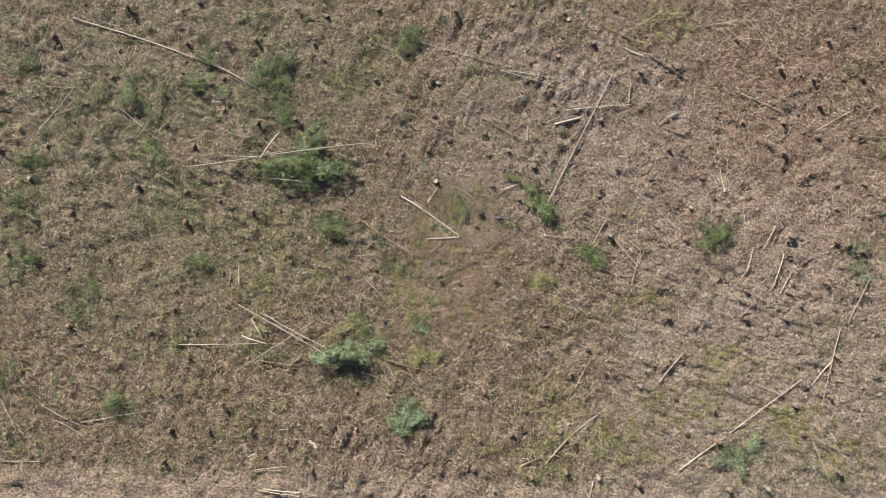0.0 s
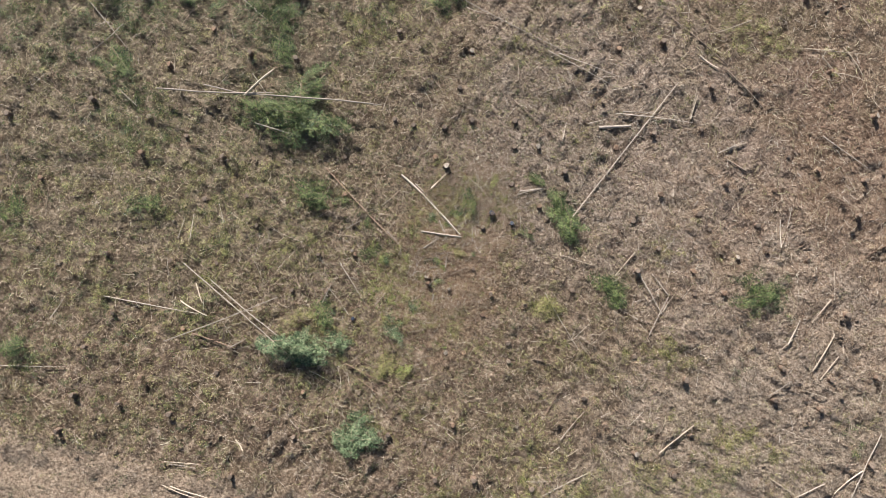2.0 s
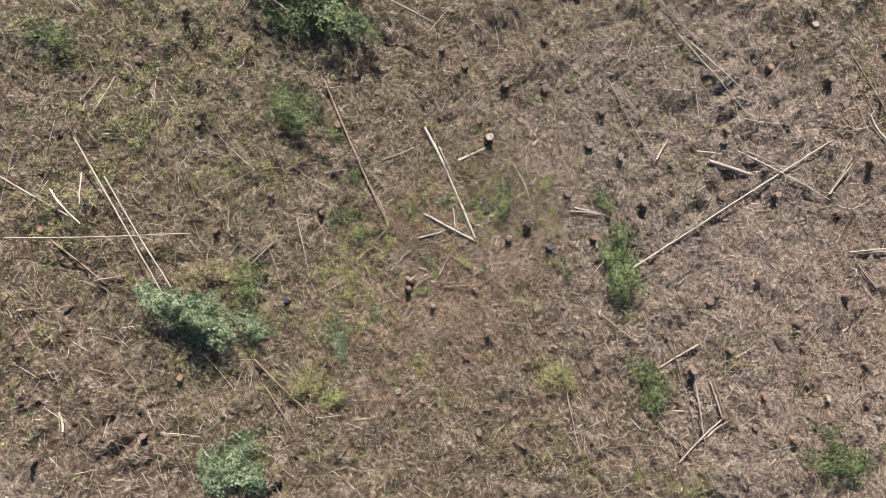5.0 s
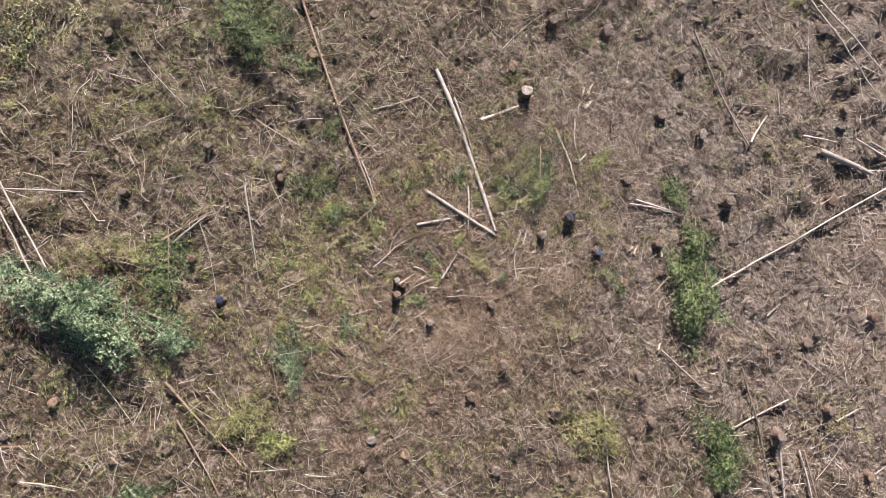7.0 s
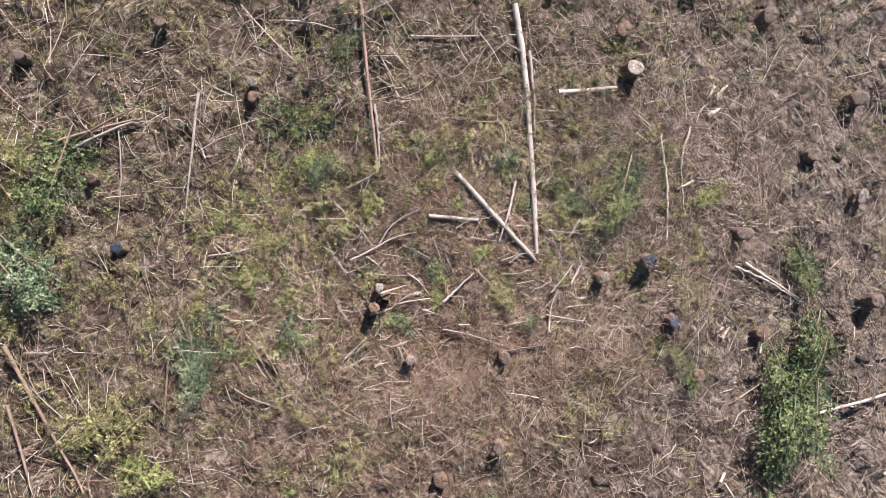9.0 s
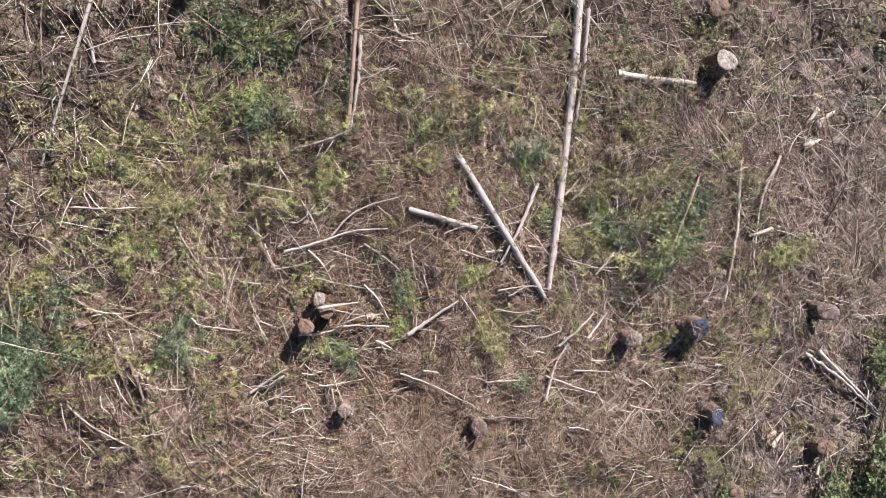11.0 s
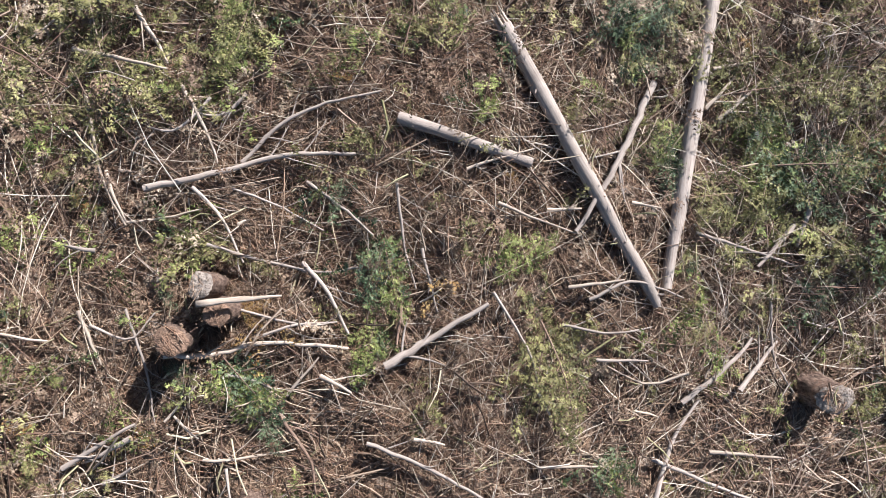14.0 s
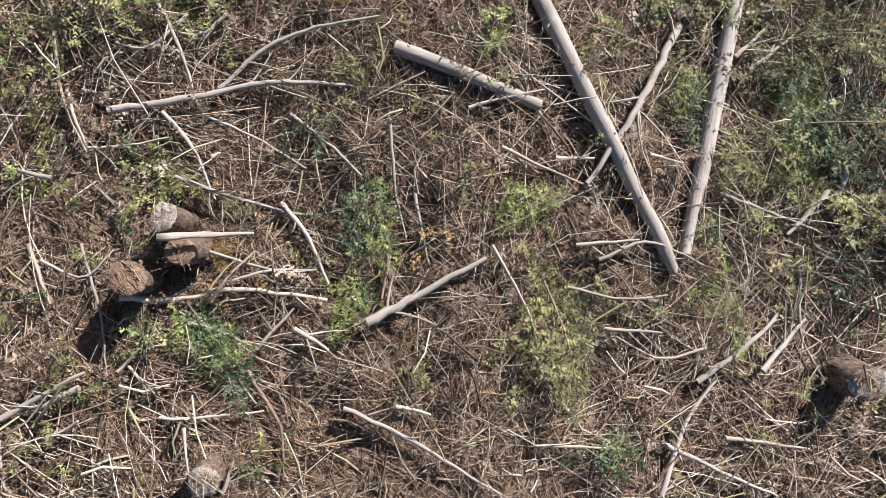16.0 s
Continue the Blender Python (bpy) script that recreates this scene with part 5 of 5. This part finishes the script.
patch(1.01, -2.78, 0.26, 0.23, 79, OLIVE, 0.7)
patch(2.54, 2.52, 0.24, 0.22, 78, OLIVE, 0.9)
patch(2.52, 3.64, 0.26, 0.17, 78, OLIVE, 0.8)
patch(-0.91, -2.18, 0.35, 0.28, 82, OLIVE, 0.4)
patch(0.08, -1.15, 0.21, 0.07, 87, OLIVE, 1.2)
patch(0.00, -1.29, 0.16, 0.04, 87, LIME, 0.9)
patch(0.40, -1.03, 0.06, 0.10, 86, GOLDEN, 1.4)
patch(0.23, -1.43, 0.04, 0.06, 87, LIME, 1.2)
patch(0.17, -0.42, 0.12, 0.15, 87, GREEN, 0.9)
patch(0.68, -0.50, 0.06, 0.10, 86, LIME, 1.0)
patch(0.24, 0.30, 0.13, 0.09, 87, LIME, 1.0)
patch(0.75, 0.42, 0.13, 0.13, 86, OLIVE, 0.9)
patch(1.05, 0.35, 0.10, 0.15, 85, OLIVE, 0.9)
patch(1.38, 0.66, 0.12, 0.10, 84, GREEN, 1.0)
patch(1.28, -0.99, 0.07, 0.05, 84, LIME, 1.2)
patch(-0.03, 1.86, 0.26, 0.24, 87, LIME, 0.45)
patch(0.24, 1.69, 0.17, 0.13, 87, OLIVE, 0.8)
patch(-0.16, 1.13, 0.11, 0.21, 88, GREEN, 0.9)
patch(0.11, 1.39, 0.11, 0.16, 87, OLIVE, 0.8)
patch(0.66, 1.26, 0.17, 0.16, 86, OLIVE, 0.4)
patch(0.60, 1.95, 0.09, 0.16, 86, BLUISH, 1.1)
patch(-0.18, -0.50, 0.15, 0.10, 88, BLUISH, 0.6)
patch(-0.17, -0.79, 0.12, 0.10, 87, LIME, 0.5)
patch(0.77, 0.71, 0.16, 0.10, 86, OLIVE, 0.6)
patch(-0.67, -1.11, 0.14, 0.07, 89, LIME, 0.8)
patch(-0.68, -1.77, 0.20, 0.07, 89, OLIVE, 0.8)
patch(-0.35, -1.76, 0.13, 0.09, 88, OLIVE, 0.6)
patch(1.06, -1.88, 0.11, 0.09, 85, OLIVE, 0.6)
patch(-0.07, -1.33, 0.14, 0.07, 87, GREEN, 0.4)
patch(-0.47, 0.67, 0.16, 0.16, 88, OLIVE, 0.6)
patch(-0.46, 0.20, 0.10, 0.07, 88, LIME, 0.7)
patch(-0.61, 1.00, 0.16, 0.08, 89, LIME, 0.8)
patch(0.92, -0.22, 0.10, 0.09, 85, OLIVE, 0.5)
patch(-0.38, 1.74, 0.17, 0.11, 88, GREEN, 0.7)
patch(0.38, -0.63, 0.14, 0.10, 86, OLIVE, 0.4)
patch(0.74, -1.53, 0.13, 0.09, 85, LIME, 0.3)
patch(0.97, 1.92, 0.09, 0.08, 85, LIME, 0.5)
patch(-0.81, -2.57, 0.44, 0.43, 83, OLIVE, 0.8)
patch(0.04, -2.90, 0.25, 0.46, 81, OLIVE, 0.7)
patch(-1.34, -2.09, 0.45, 0.24, 84, OLIVE, 0.6)
patch(-1.78, -1.65, 0.23, 0.20, 85, GREEN, 0.8)
patch(-0.94, -1.02, 0.16, 0.16, 83, LIME, 0.8)
patch(-0.93, 1.05, 0.23, 0.22, 84, LIME, 0.8)
patch(0.08, 2.62, 0.47, 0.46, 82, OLIVE, 0.5)
patch(0.26, -0.49, 0.13, 0.34, 81, GREEN, 0.8)
patch(0.82, 0.35, 0.22, 0.30, 80, OLIVE, 0.8)
patch(0.77, -1.18, 0.20, 0.21, 80, LIME, 1.1)
patch(0.40, -2.63, 0.37, 0.23, 80, BLUISH, 0.6)
patch(-0.19, -2.36, 0.26, 0.20, 82, OLIVE, 0.6)
patch(-0.67, -1.46, 0.23, 0.16, 83, OLIVE, 0.4)
patch(-3.38, -5.47, 0.84, 0.49, 58, OLIVE, 1.0)
patch(-2.94, -4.76, 0.57, 0.59, 58, OLIVE, 0.8)
patch(-0.06, -3.94, 0.69, 0.79, 57, OLIVE, 0.9)
patch(0.75, -5.23, 0.77, 0.59, 56, OLIVE, 0.9)
patch(-2.20, -2.04, 0.40, 0.14, 59, GREEN, 1.2)
patch(-5.84, -3.99, 1.13, 0.80, 60, OLIVE, 0.5)
patch(-4.77, -2.76, 0.97, 0.81, 60, OLIVE, 0.4)
patch(-3.11, -0.77, 0.41, 0.21, 59, OLIVE, 0.8)
patch(-0.58, 1.83, 0.87, 0.64, 59, OLIVE, 0.5)
patch(2.67, 1.03, 0.66, 0.63, 57, OLIVE, 0.4)
patch(4.91, 0.24, 0.77, 0.42, 56, OLIVE, 1.0)
patch(3.74, -2.41, 0.62, 0.30, 56, OLIVE, 0.8)
patch(-0.30, -2.52, 0.22, 0.17, 82, LIME, 0.9)
patch(-0.72, -2.55, 0.16, 0.10, 83, OLIVE, 0.8)
patch(-0.17, -2.37, 0.13, 0.10, 81, OLIVE, 0.8)
patch(0.32, -2.57, 0.26, 0.17, 80, BLUISH, 0.7)
patch(0.71, -2.63, 0.10, 0.09, 79, OLIVE, 1.0)
patch(0.84, -2.32, 0.11, 0.09, 79, LIME, 1.0)
patch(0.98, -2.76, 0.16, 0.14, 79, LIME, 0.7)
patch(1.07, -2.26, 0.13, 0.09, 79, OLIVE, 0.8)
patch(-1.16, -2.13, 0.13, 0.10, 84, LIME, 0.8)
patch(-0.52, 2.08, 0.27, 0.12, 83, OLIVE, 0.7)
patch(-0.12, 1.76, 0.17, 0.16, 82, LIME, 0.9)
patch(0.23, 1.62, 0.17, 0.08, 82, OLIVE, 0.8)
patch(-0.47, 2.57, 0.23, 0.12, 83, OLIVE, 0.7)
patch(-1.02, -2.44, 0.19, 0.14, 83, OLIVE, 0.6)

# thin greenery over the whole clearing, sparse on the red and trodden soil
def lush(x, y):
    """Where more is left green: the west and south; least on the reddish and the trodden soil."""
    bare = np.exp(-(((x - 14) / 9) ** 2 + ((y - 8) / 9) ** 2)) + 0.6 * np.exp(-(((x - 1.6) / 2.2) ** 2 + ((y + 0.4) / 2.0) ** 2))
    return 0.10 * np.clip(-x / 8, -1, 1) + 0.06 * np.clip(-y / 6, -1, 1) - 0.35 * bare


for tone, count, seed, low in ((OLIVE, 16000, 31, 0.45), (GREEN, 15000, 32, 0.52)):
    x, y = field(count)
    keep = vnoise(x, y, 2.6, seed) * 0.55 + vnoise(x, y, 0.7, seed + 5) * 0.55 + lush(x, y) > low
    scatter_sprigs(x[keep], y[keep], tone, 0.2)
for tone, count, seed, low in ((OLIVE, 8000, 41, 0.55), (GREEN, 4000, 42, 0.62), (LIME, 2500, 43, 0.62)):
    x, y = rng.uniform(-8, 9, count), rng.uniform(-9, 10, count)
    keep = vnoise(x, y, 1.2, seed) * 0.55 + vnoise(x, y, 0.35, seed + 5) * 0.55 + lush(x, y) > low
    scatter_sprigs(x[keep], y[keep], tone, 0.10)
for tone, count, seed, low in ((OLIVE, 4200, 44, 0.48), (LIME, 1600, 46, 0.56), (GOLDEN, 160, 50, 0.56), (GREEN, 700, 47, 0.55), (BROWN, 900, 48, 0.45), (STRAW, 900, 49, 0.45)):
    x, y = rng.uniform(-1.9, 2.6, count), rng.uniform(-3.3, 3.5, count)
    keep = vnoise(x, y, 0.32, seed) * 0.6 + vnoise(x, y, 1.1, seed + 5) * 0.5 + 1.5 * lush(x, y) > low
    scatter_sprigs(x[keep], y[keep], tone, 0.07)

# dead twigs heaped round the stumps
for sx, sy, sr, sh in STUMPS:
    n = 9 if near_by(sx, sy) > 1 else 5
    a, r = rng.uniform(0, 2 * np.pi, n), sr * rng.uniform(1.0, 3.0, n)
    scatter_sprigs(sx + r * np.cos(a), sy + r * np.sin(a), BROWN, 0.14)


# dead brash in low tussocks between the stumps
for count, area in ((8000, field), (4000, lambda n: (rng.uniform(-9, 9, n), rng.uniform(-10, 10, n)))):
    x, y = area(count)
    keep = vnoise(x, y, 0.55, 61) * 0.7 + vnoise(x, y, 1.8, 62) * 0.4 > 0.62
    scatter_sprigs(x[keep], y[keep], BROWN, 0.22)
# dead straw-coloured and brown fronds matted between them
for tone, count, seed in ((STRAW, 9000, 63), (BROWN, 6000, 65)):
    x, y = field(count)
    keep = (vnoise(x, y, 0.5, seed) * 0.6 + vnoise(x, y, 1.6, seed + 1) * 0.5 > 0.52) & (near_by(x, y) > 1.5)
    scatter_sprigs(x[keep], y[keep], tone, 0.15)

def place(models, x, y, heap, scale):
    """Copies of sprig models laid at random headings: one big vertex array."""
    n = len(x)
    which = rng.integers(0, len(models), n)
    out = []
    z = ground_z(x, y) + rng.random(n) ** 2 * heap + 0.012
    yaw, pitch, roll = 14 * vnoise(x, y, 0.8, 91) + rng.normal(0, 0.7, n), rng.normal(-0.10, 0.25, n), rng.normal(0, 0.4, n)
    k = scale * rng.uniform(0.6, 1.25, n)
    for i, (v, f) in enumerate(models):
        pick = np.where(which == i)[0]
        if not len(pick):
            continue
        p = np.broadcast_to(v, (len(pick), *v.shape)) * k[pick, None, None]
        cr, sr, cp, sp, cy, sy = (t[pick][:, None] for t in (np.cos(roll), np.sin(roll), np.cos(pitch), np.sin(pitch), np.cos(yaw), np.sin(yaw)))
        X, Y, Z = p[..., 0], p[..., 1], p[..., 2]
        Y, Z = Y * cr - Z * sr, Y * sr + Z * cr
        X, Z = X * cp + Z * sp, -X * sp + Z * cp
        X, Y = X * cy - Y * sy, X * sy + Y * cy
        w = np.stack([X + x[pick][:, None], Y + y[pick][:, None], Z + z[pick][:, None]], -1)
        out.append((w.reshape(-1, 3), (f[None] + (np.arange(len(pick)) * len(v))[:, None, None]).reshape(-1, 3)))
    return out


FINE = [spray(0.20, 4, 0.085, 0, 0.019, 0.0155, 0.0046, 0.03, s)[:2] for s in (1, 2, 3)]
PLAIN = [comb(0.28, 7, 52, 0.10, 0.0070, 0.05, s) for s in (4, 5, 6)]
COARSE = [comb(0.42, 4, 52, 0.18, 0.0140, 0.08, s) for s in (7, 8, 9)]
for tone in (GREEN, LIME, OLIVE, BLUISH, GOLDEN, BROWN, STRAW):
    pieces = []
    for x, y, heap in SPRIGS[tone[0]]:
        d = near_by(x, y)
        for models, pick, scale in ((FINE, d < 1.25, 0.85), (PLAIN, (d >= 1.25) & (d < 3.6), 0.75), (COARSE, d >= 3.6, 0.85)):
            if pick.any():
                pieces += place(models, x[pick], y[pick], heap, scale)
    v, f = join(pieces)
    tagged(new("brash", fast_mesh("brash", v, f, tone[1])), f"{tone[0]} spruce sprigs strewn over the ground", "brash", kind="stuff")


# ---- litter: twigs and needles beyond count ----
def sticks(name, label, n, area, length, radius, seg, heap, bend, material, along=0.9, keep=None):
    x, y = area(n)
    n = len(x)
    if keep is not None:
        ok = keep(x, y)
        x, y = x[ok], y[ok]
        n = len(x)
    L = np.exp(rng.uniform(np.log(length[0]), np.log(length[1]), n))
    r = np.exp(rng.uniform(np.log(radius[0]), np.log(radius[1]), n))
    a = 9 * vnoise(x, y, 1.4, 77) + rng.normal(0, along, n)
    dx, dy = np.cos(a) * L / 2, np.sin(a) * L / 2
    h = rng.random(n) ** 2 * heap
    p0 = np.column_stack([x - dx, y - dy, ground_z(x - dx, y - dy) + h * rng.random(n) + r])
    p2 = np.column_stack([x + dx, y + dy, ground_z(x + dx, y + dy) + h * rng.random(n) + r])
    p1 = (p0 + p2) / 2
    b = rng.normal(0, bend, n) * L
    p1[:, 0] -= np.sin(a) * b
    p1[:, 1] += np.cos(a) * b
    p1[:, 2] = np.maximum(ground_z(p1[:, 0], p1[:, 1]) + r, p1[:, 2]) + h * 0.5
    # fine litter lies on the stumps, longer twigs beside them
    away = np.ones(n, bool)
    for sx, sy, sr, sh in STUMPS:
        if near_by(sx, sy) < 2.6:
            off = np.hypot(x - sx, y - sy)
            away[(off < sr * 1.3 + 0.3 * L) & (L > 0.13)] = False
            on = np.where((off < sr * 0.9) & (L <= 0.13))[0]
            for p, q in ((p0, 0.02), (p1, 0.012), (p2, 0.02)):
                p[on, 2] = gz(sx, sy) + sh + q * rng.random(len(on)) + r[on]
    p0, p1, p2, r = p0[away], p1[away], p2[away], r[away]
    v, f = tubes(p0, p1, p2, r, r * rng.uniform(0.35, 0.9, len(r)), seg)
    tagged(new(name, fast_mesh(name, v, [f], material)), label, "litter", kind="stuff")


def disc(cx, cy, rx, ry):
    def area(n):
        r, a = np.sqrt(rng.random(n)) * (1 + 0.16 * rng.normal(0, 1, n)), rng.uniform(0, 2 * np.pi, n)
        return cx + rx * r * np.cos(a), cy + ry * r * np.sin(a)
    return area


def clumped(size, seed, low):
    return lambda x, y: vnoise(x, y, size, seed) * 0.9 + rng.random(len(x)) * 0.35 > low


def outer(test, rim):
    return lambda x, y: test(x, y) & (near_by(x, y) * (1 + 0.22 * rng.normal(0, 1, len(x))) > rim)


def trodden(test):
    """Few twigs on the bare rusty soil south of the crossed poles."""
    return lambda x, y: test(x, y) & (np.hypot((x - 1.2) / 0.32, (y + 0.55) / 0.5) + rng.random(len(x)) * 0.9 > 1.0)


MAT = "brown and pale dead twigs matted on the ground"
FROND = "matted brown and straw-coloured dead fronds"
MIDDLE = disc(0.5, 0.4, 9.5, 10.5)
sticks("litter_twigs", MAT, 24000, disc(NEAR_X, NEAR_Y, 2.4, 3.6), (0.06, 0.5), (0.0011, 0.0038), 2, 0.07, 0.13, MATTED, 1.1, keep=trodden(clumped(0.5, 54, 0.38)))
sticks("litter_twigs", MAT, 3000, disc(NEAR_X, NEAR_Y, 2.2, 3.3), (0.25, 0.8), (0.0016, 0.0036), 5, 0.09, 0.15, MATTED, 0.8, keep=trodden(clumped(0.7, 56, 0.55)))
sticks("litter_needles", "rust-brown fallen needles and fine twigs", 42000, disc(NEAR_X, NEAR_Y, 2.3, 3.5), (0.025, 0.13), (0.0010, 0.0021), 1, 0.05, 0.05, NEEDLES, 1.7)
sticks("litter_twigs", MAT, 22000, MIDDLE, (0.12, 0.7), (0.0025, 0.0065), 2, 0.18, 0.10, TWIGS, 1.4, keep=outer(clumped(0.6, 51, 0.48), 0.75))
sticks("litter_twigs", MAT, 5200, disc(-0.1, 3.0, 2.4, 1.9), (0.12, 0.6), (0.0018, 0.0045), 3, 0.10, 0.10, TWIGS, 1.4, keep=clumped(0.5, 57, 0.35))
sticks("litter_twigs", MAT, 2600, disc(0.6, 3.3, 1.3, 1.3), (0.12, 0.6), (0.0018, 0.0045), 2, 0.10, 0.10, TWIGS, 1.2)
sticks("litter_twigs", MAT, 1600, disc(-0.5, 2.7, 0.9, 0.9), (0.12, 0.7), (0.0016, 0.0042), 3, 0.12, 0.10, TWIGS, 0.7)
sticks("litter_fronds", FROND, 25000, MIDDLE, (0.07, 0.30), (0.0035, 0.008), 2, 0.17, 0.16, FRONDS, 1.2, keep=lambda x, y: clumped(0.38, 53, 0.40)(x, y) & ((near_by(x, y) > 0.85) | (rng.random(len(x)) < 0.55)))
sticks("litter_twigs", MAT, 26000, field, (0.15, 0.6), (0.004, 0.009), 1, 0.14, 0.05, TWIGS, 1.4, keep=outer(clumped(0.6, 52, 0.5), 1.8))
sticks("litter_fronds", FROND, 22000, field, (0.16, 0.55), (0.006, 0.0125), 2, 0.15, 0.22, FRONDS, 0.9, keep=outer(clumped(0.5, 55, 0.45), 2.6))
sticks("litter_chips", "short pale chips and bits of branch on trodden soil", 9000, disc(9.0, 8.5, 9.5, 8.0), (0.10, 0.42), (0.005, 0.011), 1, 0.04, 0.05, TWIGS, 0.9, keep=outer(clumped(0.9, 58, 0.42), 1.6))
sticks("litter_sticks", "longer pale sticks strewn over the clearing", 3200, field, (0.35, 1.5), (0.005, 0.011), 3, 0.10, 0.04, TWIGS, 1.2, keep=lambda x, y: near_by(x, y) > 1.6)


# ---- clods and tussocks beyond count ----
def clods(name, label, n, size, material, seed):
    x, y = field(n)
    ok = (vnoise(x, y, 1.6, seed) * 0.7 + rng.random(len(x)) * 0.5 > 0.5) & (near_by(x, y) > 1.5)
    x, y = x[ok], y[ok]
    bm = bmesh.new()
    bmesh.ops.create_icosphere(bm, subdivisions=1, radius=1.0)
    v = np.array([q.co for q in bm.verts])
    f = np.array([[q.index for q in t.verts] for t in bm.faces])
    bm.free()
    n = len(x)
    r = np.exp(rng.uniform(np.log(size[0]), np.log(size[1]), n))
    p = v[None] * (1 + rng.normal(0, 0.22, (n, len(v), 1))) * np.stack([r * rng.uniform(0.8, 1.7, n), r, r * rng.uniform(0.3, 0.7, n)], -1)[:, None, :]
    a = rng.uniform(0, 2 * np.pi, n)[:, None]
    w = np.stack([p[..., 0] * np.cos(a) - p[..., 1] * np.sin(a) + x[:, None], p[..., 0] * np.sin(a) + p[..., 1] * np.cos(a) + y[:, None], p[..., 2] + ground_z(x, y)[:, None]], -1)
    faces = (f[None] + (np.arange(n) * len(v))[:, None, None]).reshape(-1, 3)
    tagged(new(name, smooth(fast_mesh(name, w.reshape(-1, 3), [faces], material))), label, "clods", kind="stuff")


clods("soil_clods", "lumps of brown soil and matted litter", 4500, (0.03, 0.11), SOIL, 71)
